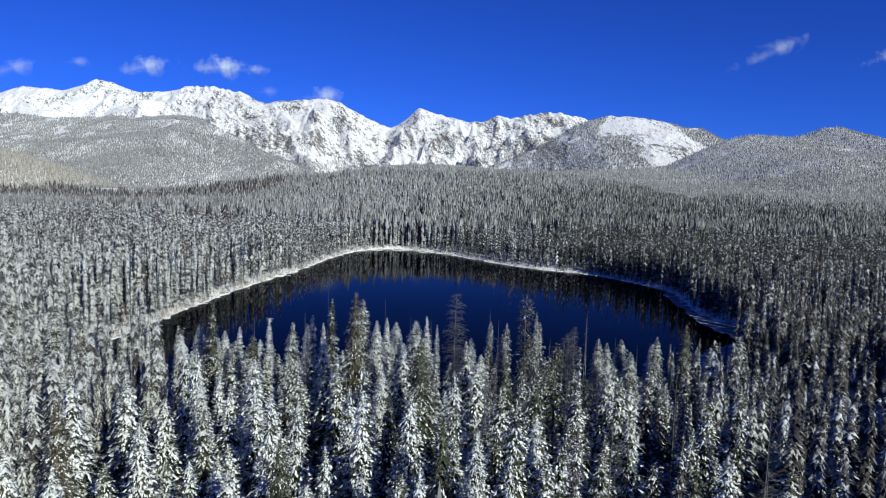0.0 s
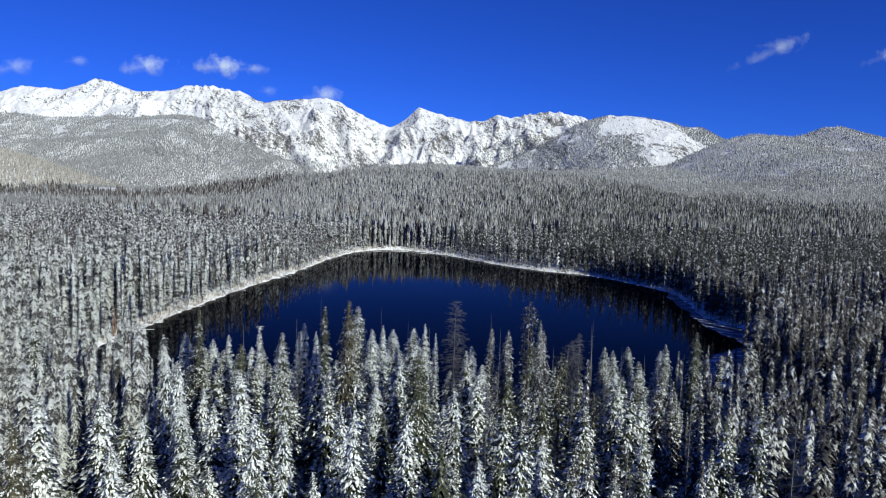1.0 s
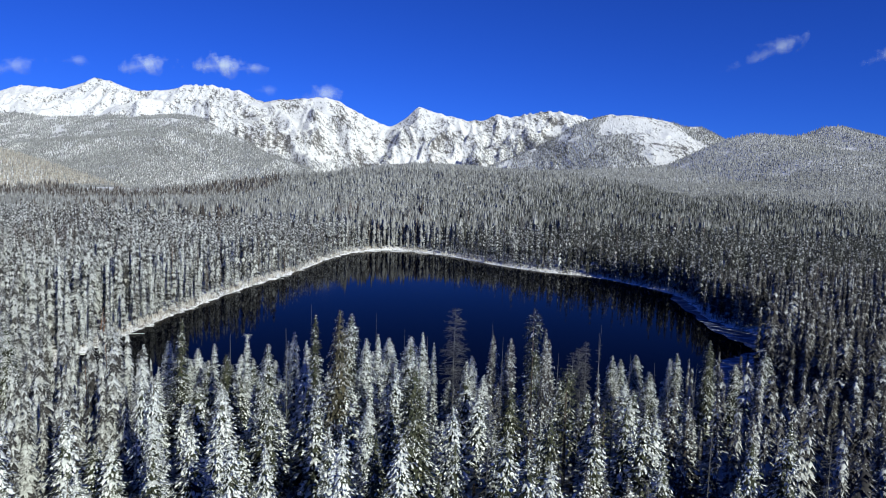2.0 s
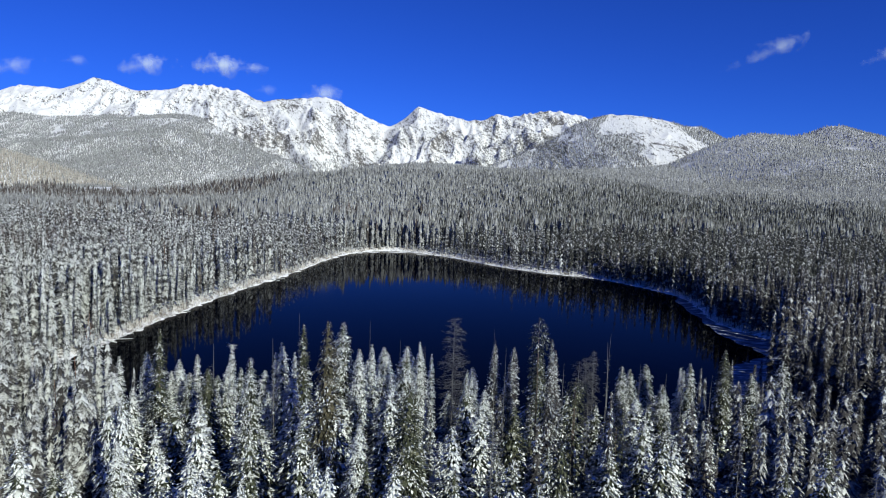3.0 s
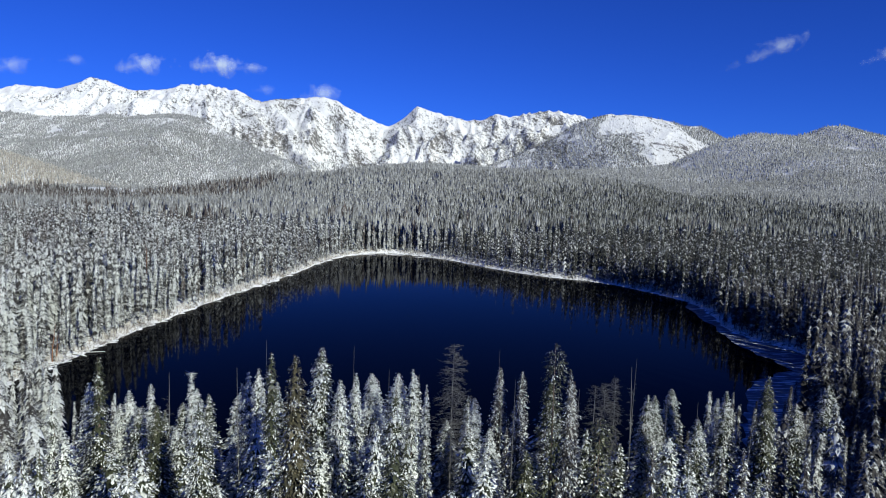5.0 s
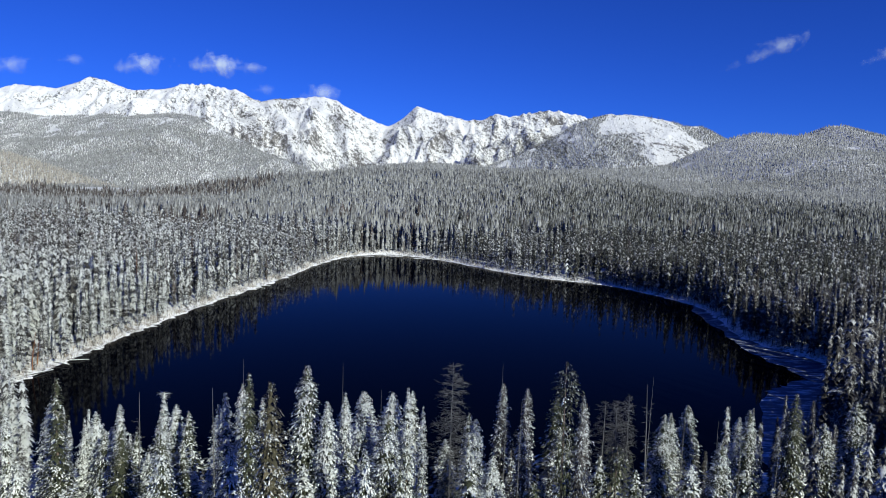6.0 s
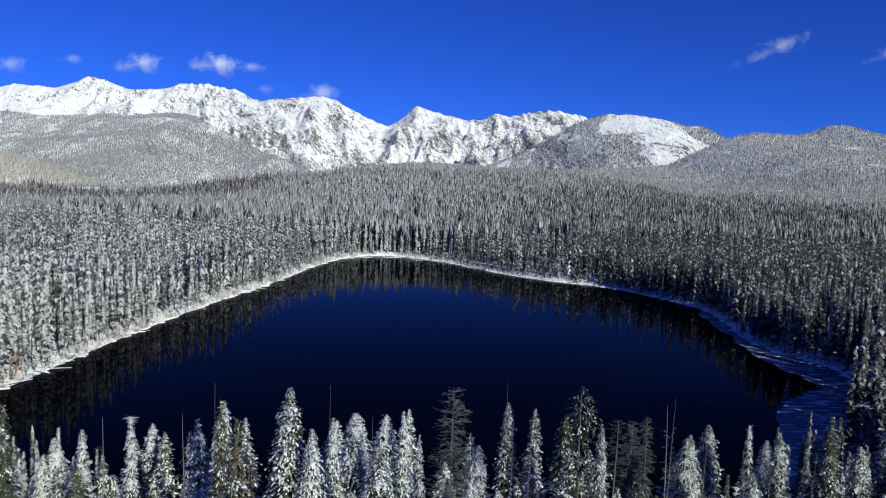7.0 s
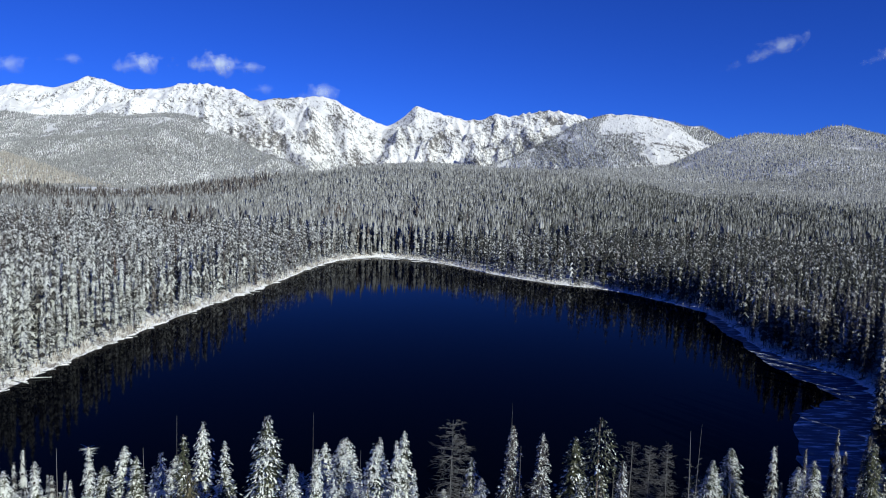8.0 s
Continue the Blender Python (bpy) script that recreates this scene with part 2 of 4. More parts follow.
# ---- the lie of the land ----
# the bank of the lake, going round from its near left corner
BANK = [(-93, 160), (-90, 180), (-89, 205), (-87, 235), (-84, 266), (-77, 305), (-72, 340), (-67, 390), (-62, 420), (-46, 443),
        (-28, 447), (-12, 435), (8, 418), (23, 393), (37, 374), (58, 357), (82, 344), (95, 322), (103, 304), (106.5, 294),
        (104, 268), (99, 246), (100, 229), (106, 218), (110, 206), (98, 187), (82, 167), (73, 152), (58, 138), (35, 131),
        (10, 128), (-20, 127), (-48, 130), (-72, 136), (-87, 147)]


def rounded(points, times=2):
    """A closed line with its corners cut, twice over."""
    p = np.array(points, float)
    for _ in range(times):
        q = np.roll(p, -1, axis=0)
        p = np.stack([0.75 * p + 0.25 * q, 0.25 * p + 0.75 * q], axis=1).reshape(-1, 2)
    return p


BANK_LINE = rounded(BANK)


def from_line(x, y, line):
    """Distance from a closed line, below nought inside it."""
    x, y = np.asarray(x, float), np.asarray(y, float)
    best, inside = np.full(x.shape, 1e9), np.zeros(x.shape, bool)
    for (ax, ay), (bx, by) in zip(line, np.roll(line, -1, axis=0)):
        dx, dy = bx - ax, by - ay
        t = np.clip(((x - ax) * dx + (y - ay) * dy) / (dx * dx + dy * dy), 0, 1)
        best = np.minimum(best, np.hypot(x - ax - t * dx, y - ay - t * dy))
        if dy:
            inside ^= ((ay > y) != (by > y)) & (x < dx * (y - ay) / dy + ax)
    return np.where(inside, -best, best)


def bank_distance(x, y):
    x, y = np.asarray(x, float), np.asarray(y, float)
    d = np.full(x.shape, 200.0)
    near = (x > -260) & (x < 280) & (y > -40) & (y < 620)
    d[near] = from_line(x[near], y[near], BANK_LINE)
    return d + 2.2 * (fractal(x / 9, y / 9, 3, 5) - 0.5)


# crest lines: along x, the height of the crest
MAIN_RIDGE = [(-3300, 420), (-2561, 438), (-2379, 479), (-2288, 500), (-2198, 497), (-2064, 484), (-1973, 519), (-1891, 551), (-1807, 534), (-1673, 491),
              (-1508, 503), (-1418, 520), (-1268, 534), (-1193, 522), (-1118, 510), (-1058, 482), (-982, 449), (-907, 467), (-847, 466), (-742, 484),
              (-652, 487), (-577, 466), (-455, 405), (-379, 369), (-315, 345), (-274, 367), (-215, 407), (-159, 460), (-95, 441), (-4, 414),
              (102, 394), (177, 397), (272, 430), (327, 423), (416, 435), (505, 458), (581, 458), (657, 443), (748, 425), (813, 442),
              (866, 459), (942, 440), (1020, 390), (1100, 300), (1250, 220), (1900, 220), (2080, 290), (2160, 360), (2215, 378), (2280, 352), (2380, 305), (2480, 338), (2600, 320), (3600, 280)]
DOME_RIDGE = [(-100, 60), (54, 112), (179, 135), (277, 170), (375, 215), (472, 268), (544, 317), (617, 352), (691, 371), (789, 384), (889, 375),
              (964, 363), (1040, 340), (1112, 342), (1165, 322), (1222, 293), (1320, 250), (1700, 220), (2300, 150)]
RIGHT_RIDGE = [(-200, 40), (150, 75), (311, 100), (484, 114), (656, 124), (752, 137), (844, 184), (941, 229), (993, 245), (1040, 254), (1107, 252),
               (1165, 249), (1230, 262), (1277, 285), (1314, 293), (1353, 283), (1412, 264), (1487, 242), (1588, 223), (2300, 190)]
FLAT_RISE = [(-891, -8), (-721, -4), (-551, 6), (-438, 18), (-325, 33), (-257, 45), (-189, 60), (-122, 69), (-55, 75), (13, 74), (81, 72),
             (200, 70), (350, 55), (700, 0)]


def along(line, x):
    return np.interp(x, [p[0] for p in line], [p[1] for p in line])


RIDGE_X = np.arange(-5000, 5001, 20.0)
RIDGE_SMOOTH = np.convolve(np.pad(along(MAIN_RIDGE, RIDGE_X), 12, mode="edge"), np.hanning(27)[1:-1] / np.hanning(27).sum(), mode="valid")


def land(x, y):
    """Height of the ground, distance from the lake's bank, and which form it belongs to (0 low ground, 1 wooded hill, 2 aspen hill,
    3 main range, 4 dome, 5 wooded spur, 6 rocky spur)."""
    x, y = np.asarray(x, float), np.asarray(y, float)
    d = bank_distance(x, y)
    base = np.where(d < 0, np.maximum(d * 0.35, -2.5), 0.25 + np.minimum(d, 6) * 0.22 + np.clip(d - 6, 0, 80) * 0.025)
    base = base + (fractal(x / 60, y / 60, 3, 3) - 0.5) * 3.0 * step(4, 60, d)
    # the rise behind the lake, its far side falling to a valley
    rise = along(FLAT_RISE, x * 1300 / np.clip(y, 700, 1500)) * step(400, 1300, y) * (1 - step(1350, 2000, y))
    base = base + rise - 70 * step(1000, 1500, y) * step(-120, -500, x) + 10 * (fractal(x / 260, y / 260, 3, 9) - 0.5) * step(450, 900, y)
    # the wooded hill
    s = np.clip((y - 430) / 1770, 0, 1)
    crest = along(RIGHT_RIDGE, x)
    hill = crest * (0.35 * s + 0.65 * s * s) * step(60, 420, x + 0.05 * y) - np.clip(y - 2200, 0, None) * 0.35 - 12 * (1 - step(0.0, 0.1, s))
    hill = hill + 115 * s * (1 - s) * (fractal(x / 330, y / 420, 3, 31) - 0.5) * 2
    # the low hill with bare aspens
    aspen = 122 - 0.33 * np.hypot(x + 1130, (y - 1420) * 0.7)
    # the range and the spurs in front of it
    wx = x + 90 * (fractal(x / 260, y / 260, 3, 41) - 0.5)
    # gullies run aslant to the east below the middle peaks, straight down elsewhere
    slant = 0.5 * step(-1700, -1000, x) * (1 - step(-700, 0, x)) - 0.2 * step(0, 600, x)
    gx = wx + slant * (y - 3450)
    gully = crags(gx / 230, y / 420, 5, 51)
    crag = crags(gx / 58, y / 130, 4, 61)
    jag = (fractal(x / 30, x * 0 + 7, 3, 81, True) - 0.5) * (step(-1480, -1400, x) * (1 - step(-1180, -1080, x)) + 0.45 * step(-960, -900, x) * (1 - step(-700, -640, x)) + 0.8 * step(200, 270, x) * (1 - step(700, 760, x)))
    rough = 1 - 0.9 * step(900, 1050, x)
    front = 3450 - y + 60 * (fractal(x / 300, x * 0 + 2, 3, 71) - 0.5)
    fall = np.where(front > 0, 0.66 * np.minimum(front, 520) + 0.36 * np.clip(front - 520, 0, None), -0.6 * front)
    body = step(10, 240, abs(front))
    main = along(MAIN_RIDGE, x) * (1 - body) + np.interp(x, RIDGE_X, RIDGE_SMOOTH) * body - fall + 24 * jag
    main = main + rough * (150 * (gully - 0.36) * step(0, 260, abs(front)) + 40 * (crag - 0.38) * step(-40, 90, abs(front)))
    front = 2850 - y + 40 * (gully - 0.35)
    dome = along(DOME_RIDGE, x) - np.where(front > 0, 0.50 * front, -0.35 * front) + (36 * (gully - 0.34) + 10 * (crag - 0.36)) * step(10, 260, abs(front))
    spur_y = np.interp(x, (-2200, -1241, -1100, -967, -817, -676, -554, -459), (3000, 2930, 2800, 2700, 2600, 2500, 2450, 2400))
    crest = np.interp(x, (-2600, -2070, -1651, -1468, -1241, -1100, -967, -817, -676, -554, -459, -300), (285, 300, 300, 312, 335, 305, 250, 183, 133, 96, 72, 0))
    spur = crest - np.where(y < spur_y, 0.36, 0.30) * abs(y - spur_y) + 34 * (gully - 0.34) + 6 * (crag - 0.36)
    rocky_y = np.interp(x, (42, 131, 240, 383, 548), (2850, 2950, 3050, 3150, 3250))
    rocky = np.interp(x, (-40, 42, 131, 240, 383, 548, 640, 800, 1000), (60, 132, 196, 262, 336, 400, 390, 250, -100)) - 0.55 * abs(y - rocky_y) + 90 * (gully - 0.34) + 50 * (crag - 0.36)
    forms = np.stack([base, hill, aspen, main, dome, spur, rocky])
    return forms.max(axis=0), d, forms.argmax(axis=0)


def tensor(xs, ys, name, mats):
    gx, gy = np.meshgrid(xs, ys)
    z = land(gx, gy)[0]
    verts = np.stack([gx, gy, z], axis=-1).reshape(-1, 3)
    i = (np.arange(len(ys) - 1)[:, None] * len(xs) + np.arange(len(xs) - 1)).ravel()
    faces = np.stack([i, i + 1, i + 1 + len(xs), i + len(xs)], axis=1)
    return new(name, mesh_of(name, verts, faces, mats, smooth=True))


FAR_EDGE = 2320
xs = np.unique(np.concatenate([np.arange(-4900, -2000, 100), np.arange(-2000, -140, 24), np.arange(-140, 150, 4.0), np.arange(150, 2000, 24), np.arange(2000, 4901, 100)]))
ys = np.unique(np.concatenate([np.arange(-1500, -100, 100), np.arange(-100, 110, 10), np.arange(110, 460, 4.0), np.arange(460, FAR_EDGE, 20), [FAR_EDGE]]))
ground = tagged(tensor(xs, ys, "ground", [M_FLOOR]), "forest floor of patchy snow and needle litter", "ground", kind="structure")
mountains = tagged(tensor(np.concatenate([np.arange(-4900, -2800, 60), np.arange(-2800, 2500, 8.0), np.arange(2500, 4901, 60)]),
                          np.concatenate([np.arange(FAR_EDGE, 2600, 20.0), np.arange(2600, 3540, 9.0), np.arange(3560, 4900, 80)]), "mountain_range", [M_MOUNTAIN]),
                   "jagged mountain range of fresh snow and bare rock", "mountains", kind="structure")

water_me = mesh_of("water", [(-150, 100, 0), (160, 100, 0), (160, 480, 0), (-150, 480, 0)], [(0, 1, 2, 3)], [M_WATER])
tagged(new("water", water_me), "still dark blue mountain lake mirroring the forest", "lake", kind="structure")


# ---- ice and small structure round the lake ----
def slab(name, outline, z, thick, mat):
    """A flat sheet with an upright edge, from an outline."""
    bm = bmesh.new()
    top = bm.faces.new([bm.verts.new((x, y, z)) for x, y in outline])
    if top.normal.z < 0:
        top.normal_flip()
    low = bmesh.ops.extrude_face_region(bm, geom=[top])
    bmesh.ops.translate(bm, verts=[v for v in low["geom"] if isinstance(v, bmesh.types.BMVert)], vec=(0, 0, -thick))
    bmesh.ops.recalc_face_normals(bm, faces=bm.faces)
    bmesh.ops.triangulate(bm, faces=bm.faces)
    me = bpy.data.meshes.new(name)
    bm.to_mesh(me)
    bm.free()
    me.materials.append(mat)
    return me


def ragged(points, wander, seed):
    """An outline with its edge shaken."""
    line = rounded(points, 3)
    k = np.arange(len(line))
    return line + wander * np.stack([fractal(k / 2.3, k * 0.0 + seed, 3, seed) - 0.5, fractal(k / 2.3, k * 0.0 + seed + 9, 3, seed) - 0.5], axis=1) * 2


ICE_LABEL = "sheet of snow-dusted lake ice along the shaded shore"
for i, outline in enumerate((
        [(111, 300), (101, 291), (97.5, 267), (95, 244), (93, 227), (93.5, 213), (94.5, 201), (93, 193.5), (99, 191), (114, 200), (114, 218), (107, 229), (106, 246), (112, 268)],
        [(79, 185), (84, 187.5), (91, 192), (99, 195), (114, 204), (104, 184), (88, 164), (78, 149), (62, 138), (56, 141), (61, 152), (66, 162), (73, 174)])):
    tagged(new("ice_sheet", slab("ice_sheet", ragged(outline, 2.0, 3 + i), 0.07 + 0.012 * i, 0.2, M_ICE)), ICE_LABEL, "ice", kind="structure")

# the white rim of frozen shallows along the bank
n_line = len(BANK_LINE)
k = np.arange(n_line * 12)
line = np.stack([np.interp(k / 12, np.arange(n_line + 1), np.append(BANK_LINE[:, i], BANK_LINE[0, i])) for i in (0, 1)], axis=1)
tang = np.roll(line, -1, axis=0) - np.roll(line, 1, axis=0)
tang /= np.hypot(tang[:, 0], tang[:, 1])[:, None]
inward = np.stack([tang[:, 1], -tang[:, 0]], axis=1)
wide = -0.9 + 4.2 * fractal(k / 7.0, k * 0.0, 4, 91) ** 3 + 2.4 * fractal(k / 1.7, k * 0.0, 2, 92) ** 3
far_side = step(380, 430, line[:, 1])
wide = wide + far_side * 3.0 * fractal(k / 21.0, k * 0.0 + 4, 3, 93)
rim_in, rim_out = line + inward * wide[:, None], line - inward * 0.9
K = len(line)
verts = np.concatenate([np.column_stack([rim_out, np.full(K, 0.12)]), np.column_stack([rim_in, np.full(K, 0.12)]), np.column_stack([rim_in, np.full(K, -0.1)])])
i = np.arange(K)
j = (i + 1) % K
faces = np.concatenate([np.stack([i, j, j + K, i + K], axis=1), np.stack([i + K, j + K, j + 2 * K, i + 2 * K], axis=1)])
tagged(new("shore_ice", mesh_of("shore_ice", verts, faces, [M_SNOW])), "white snow-covered ice rim along the lake bank", "ice", kind="structure")

for i, (fx, fy, r) in enumerate(((-46, 432, 5.0), (-30, 437, 7.0), (-54, 424, 2.5), (-14, 428, 3.5))):
    ring = [(fx + r * math.cos(a * 1.047), fy + 0.35 * r * math.sin(a * 1.047)) for a in range(6)]
    tagged(new("ice_floe", slab("ice_floe", ragged(ring, 0.8, 20 + i), 0.05, 0.15, M_SNOW)), "thin white floe of snowy ice on dark water", "ice floe", "floes in the far bay")


# ---- clouds far behind the range ----
def cloud(x, y, z, wide, high, seed, tilt, dense):
    nx, nz = 16, 8
    u, v = np.meshgrid(np.linspace(-1, 1, nx), np.linspace(-1, 1, nz))
    bulge = 0.2 * wide * (u * u + v * v) / 2
    verts = np.stack([u * wide / 2, bulge, v * high / 2], axis=-1).reshape(-1, 3)
    i = (np.arange(nz - 1)[:, None] * nx + np.arange(nx - 1)).ravel()
    me = mesh_of("cloud", verts, np.stack([i, i + 1, i + 1 + nx, i + nx], axis=1), [cloud_material(seed, dense)], smooth=True)
    ob = tagged(new("cloud", me), "small ragged white cloud drifting over the range", "cloud", kind="structure")
    ob.matrix_world = pose(x, y, z, 0, -tilt, 0)
    return ob


for row in ((-3045, 4500, 765, 640, 190, 1.3, 12, 0.32), (-2613, 4500, 820, 300, 110, 7.7, 0, 0.25), (-2125, 4500, 806, 640, 230, 3.1, 8, 0.55), (-1600, 4500, 818, 680, 250, 4.6, 0, 0.7),
            (-1385, 4500, 805, 480, 110, 5.2, 0, 0.3), (-700, 3520, 512, 380, 170, 6.4, 8, 0.5), (2240, 4480, 1060, 860, 190, 8.9, 24, 0.3), (2960, 4450, 1030, 420, 150, 9.4, 20, 0.28),
            (-1280, 4500, 660, 260, 110, 2.2, 0, 0.18)):
    cloud(*row)


# ---- trees as arrays ----
def skirt(v, f, rng, z, r, drop, points, push=(0, 0)):
    """One whorl of boughs as a jagged drooping skirt: pointed bough ends with notches between."""
    o, t0 = len(v), rng.uniform(0, 6.28)
    v.append((push[0], push[1], z + 0.35 * drop))
    for k in range(2 * points):
        a = t0 + 3.1416 * (k + rng.uniform(-0.3, 0.3)) / points
        if k % 2:
            q, d = r * rng.uniform(0.42, 0.62), drop * rng.uniform(0.0, 0.35)
        else:
            q, d = r * rng.uniform(0.72, 1.22), drop * rng.uniform(0.55, 1.15)
        v.append((push[0] + q * math.cos(a), push[1] + q * math.sin(a), z - d))
    f += [(o, o + 1 + k, o + 1 + (k + 1) % (2 * points)) for k in range(2 * points)]


def mid_tree(seed, tiers, points, spread, tufts=0, taper=0.55):
    """A spruce of unit height in ragged whorls of boughs, with loose tufts: vertices, triangles, material (0 crown, 1
    the trunk, dark as crown shade).
    """
    rng = random.Random(seed)
    v = [(0.007, 0, -0.06), (-0.004, 0.006, -0.06), (-0.004, -0.006, -0.06), (0, 0, 1.0)]
    f = [(0, 1, 3), (1, 2, 3), (2, 0, 3)]
    for i in range(tiers):
        u = 0.10 + 0.87 * ((i + 0.5 * rng.random()) / tiers) ** 0.9
        r = (spread * (1.02 - u) ** taper + 0.004) * rng.uniform(0.8, 1.2)
        skirt(v, f, rng, u, r, min(1.5 / tiers, 0.9 * r + 0.012) * rng.uniform(0.8, 1.2), points if u < 0.8 else max(3, points - 2), (rng.uniform(-0.15, 0.15) * r, rng.uniform(-0.15, 0.15) * r))
    for i in range(tufts):
        u, turn = 0.15 + 0.82 * rng.random() ** 0.9, rng.uniform(0, 6.283)
        r0, c, s = spread * (1.02 - u) ** taper * rng.uniform(0.6, 1.0), math.cos(turn), math.sin(turn)
        long = 0.016 * (0.6 + 0.6 * (1 - u)) * rng.uniform(0.6, 1.4)
        w = long * rng.uniform(0.25, 0.45)
        o = len(v)
        v += [(c * r0 - s * w, s * r0 + c * w, u), (c * r0 + s * w, s * r0 - c * w, u), (c * (r0 + long), s * (r0 + long), u - long * rng.uniform(0.1, 0.9))]
        f.append((o, o + 1, o + 2))
    return np.array(v), np.array(f), np.array([1] * 3 + [0] * (len(f) - 3))


def far_tree(seed, tiers, sides):
    """A conifer of unit height as ragged tiers; some tiers carry frost."""
    rng = random.Random(seed)
    v, f, m = [], [], []
    for i in range(tiers):
        lo = 0.05 + 0.68 * (i / max(tiers - 1, 1)) ** 0.8 if tiers > 1 else 0.2
        hi = 1.0 if i == tiers - 1 else min(0.95, lo + 1.3 / tiers)
        r = 0.125 * (1.05 - lo) ** 0.5
        o, t0 = len(v), rng.uniform(0, 6.28)
        for k in range(sides):
            a = t0 + 6.283 * k / sides
            q = r * rng.uniform(0.7, 1.3)
            v.append((q * math.cos(a), q * math.sin(a), lo + rng.uniform(-0.06, 0.04)))
        v.append((0, 0, hi))
        for k in range(sides):
            f.append((o + k, o + (k + 1) % sides, o + sides))
            m.append(0)
    return np.array(v), np.array(f), np.array(m)


def plant(name, kinds, pick, x, y, z, height, turn, mats, label, category, girth, coat):
    """Many trees joined into one mesh of stuff; coat: which of the first materials each crown has, the last is for
    trunks.
    """
    V, F, M, base = [], [], [], 0
    for k, (v, f, m) in enumerate(kinds):
        sel = np.nonzero(pick == k)[0]
        if not len(sel):
            continue
        c, s, h = np.cos(turn[sel])[:, None], np.sin(turn[sel])[:, None], height[sel][:, None]
        g = h * girth[sel][:, None]
        px = x[sel][:, None] + (v[:, 0] * c - v[:, 1] * s) * g
        py = y[sel][:, None] + (v[:, 0] * s + v[:, 1] * c) * g
        pz = z[sel][:, None] + v[:, 2] * h
        V.append(np.stack([px, py, pz], axis=-1).reshape(-1, 3))
        F.append((f[None] + (base + np.arange(len(sel)) * len(v))[:, None, None]).reshape(-1, 3))
        M.append(np.where(m[None] == 0, coat[sel][:, None], len(mats) - 1).ravel())
        base += len(sel) * len(v)
    me = mesh_of(name, np.concatenate(V), np.concatenate(F), mats, np.concatenate(M))
    return tagged(new(name, me), label, category, kind="stuff")


def scatter(x0, x1, y0, y1, gap, seed):
    """Places about gap apart, shaken off a grid."""
    rng = np.random.RandomState(seed)
    gx, gy = np.meshgrid(np.arange(x0, x1, gap), np.arange(y0, y1, gap))
    x, y = gx.ravel() + rng.uniform(-0.48, 0.48, gx.size) * gap, gy.ravel() + rng.uniform(-0.48, 0.48, gx.size) * gap
    return x, y, rng


def in_sight(x, y, side=0.74, margin=45):
    """The wedge of country ahead of the flight, with a margin for shade."""
    return abs(x) < side * np.maximum(y, 0) + margin


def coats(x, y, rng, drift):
    """How snowy each tree is: most west of the lake; the dimmer east and the hill shading are put in as less snow."""
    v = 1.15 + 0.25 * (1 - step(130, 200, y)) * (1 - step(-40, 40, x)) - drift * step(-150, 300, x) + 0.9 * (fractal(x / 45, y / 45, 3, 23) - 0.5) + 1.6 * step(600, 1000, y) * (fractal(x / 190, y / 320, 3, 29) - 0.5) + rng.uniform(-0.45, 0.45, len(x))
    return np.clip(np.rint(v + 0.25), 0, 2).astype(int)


# the forest round the lake, thinning in detail with distance
MID = [mid_tree(100 + i, 16, 3, 0.062 + 0.008 * (i % 4)) for i in range(8)]
CLOSE = [mid_tree(140 + i, 32, 5, 0.060 + 0.008 * (i % 3), 30) for i in range(6)]
CLOSEST = [mid_tree(160 + i, 38, 6, 0.058 + 0.008 * (i % 3), 220) for i in range(5)]
MID_FAR = [mid_tree(120 + i, 9, 3, 0.070 + 0.008 * (i % 3)) for i in range(6)]
BEHIND = [far_tree(130 + i, 6, 3) for i in range(6)]
x, y, rng = scatter(-420, 460, -30, 520, 3.4, 11)
z, d, _ = land(x, y)
bare_bank = np.where(x < 0, 0.4, 0.2) + 1.4 * rng.rand(len(x)) ** 2
near_stand = (abs(x) < 36) & (y > 38) & (y < 128)
keep = in_sight(x, y, 0.74, np.where(x > 0, 48, 26)) & (d > bare_bank) & (rng.rand(len(x)) < 0.93) & ~near_stand
x, y, z, d = x[keep], y[keep], z[keep], d[keep]
h = (rng.uniform(15, 23, len(x)) + 5 * rng.rand(len(x)) ** 6) * (0.84 + 0.28 * soft_noise(x / 35, y / 35, 4)) * np.where(x > 60, 1.0, 0.55 + 0.45 * step(0, 9, d))
low_shore = (y > 92) & (y < 150)
h = np.where(low_shore & (x > -85) & (x < -44), np.where(x > -47.5, 8, np.where((x < -54) & (y < 130), rng.uniform(13, 19, len(x)), np.where(y > 112, rng.uniform(6, 11, len(x)), rng.uniform(11, 17, len(x))))), np.where(low_shore & (x > 44) & (x < 68), np.where(y > 112, rng.uniform(8, 14, len(x)), rng.uniform(12, 19, len(x))), h))
h = np.where(low_shore & (abs(x) <= 44), np.where(y > 107, rng.uniform(4, 9, len(x)), h * 0.6), h)
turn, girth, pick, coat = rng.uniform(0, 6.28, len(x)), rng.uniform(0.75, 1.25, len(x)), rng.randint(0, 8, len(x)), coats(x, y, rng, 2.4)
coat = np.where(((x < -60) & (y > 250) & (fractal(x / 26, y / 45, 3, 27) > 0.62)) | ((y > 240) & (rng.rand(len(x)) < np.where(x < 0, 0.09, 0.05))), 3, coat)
seen = abs(x) < 0.72 * y + 5
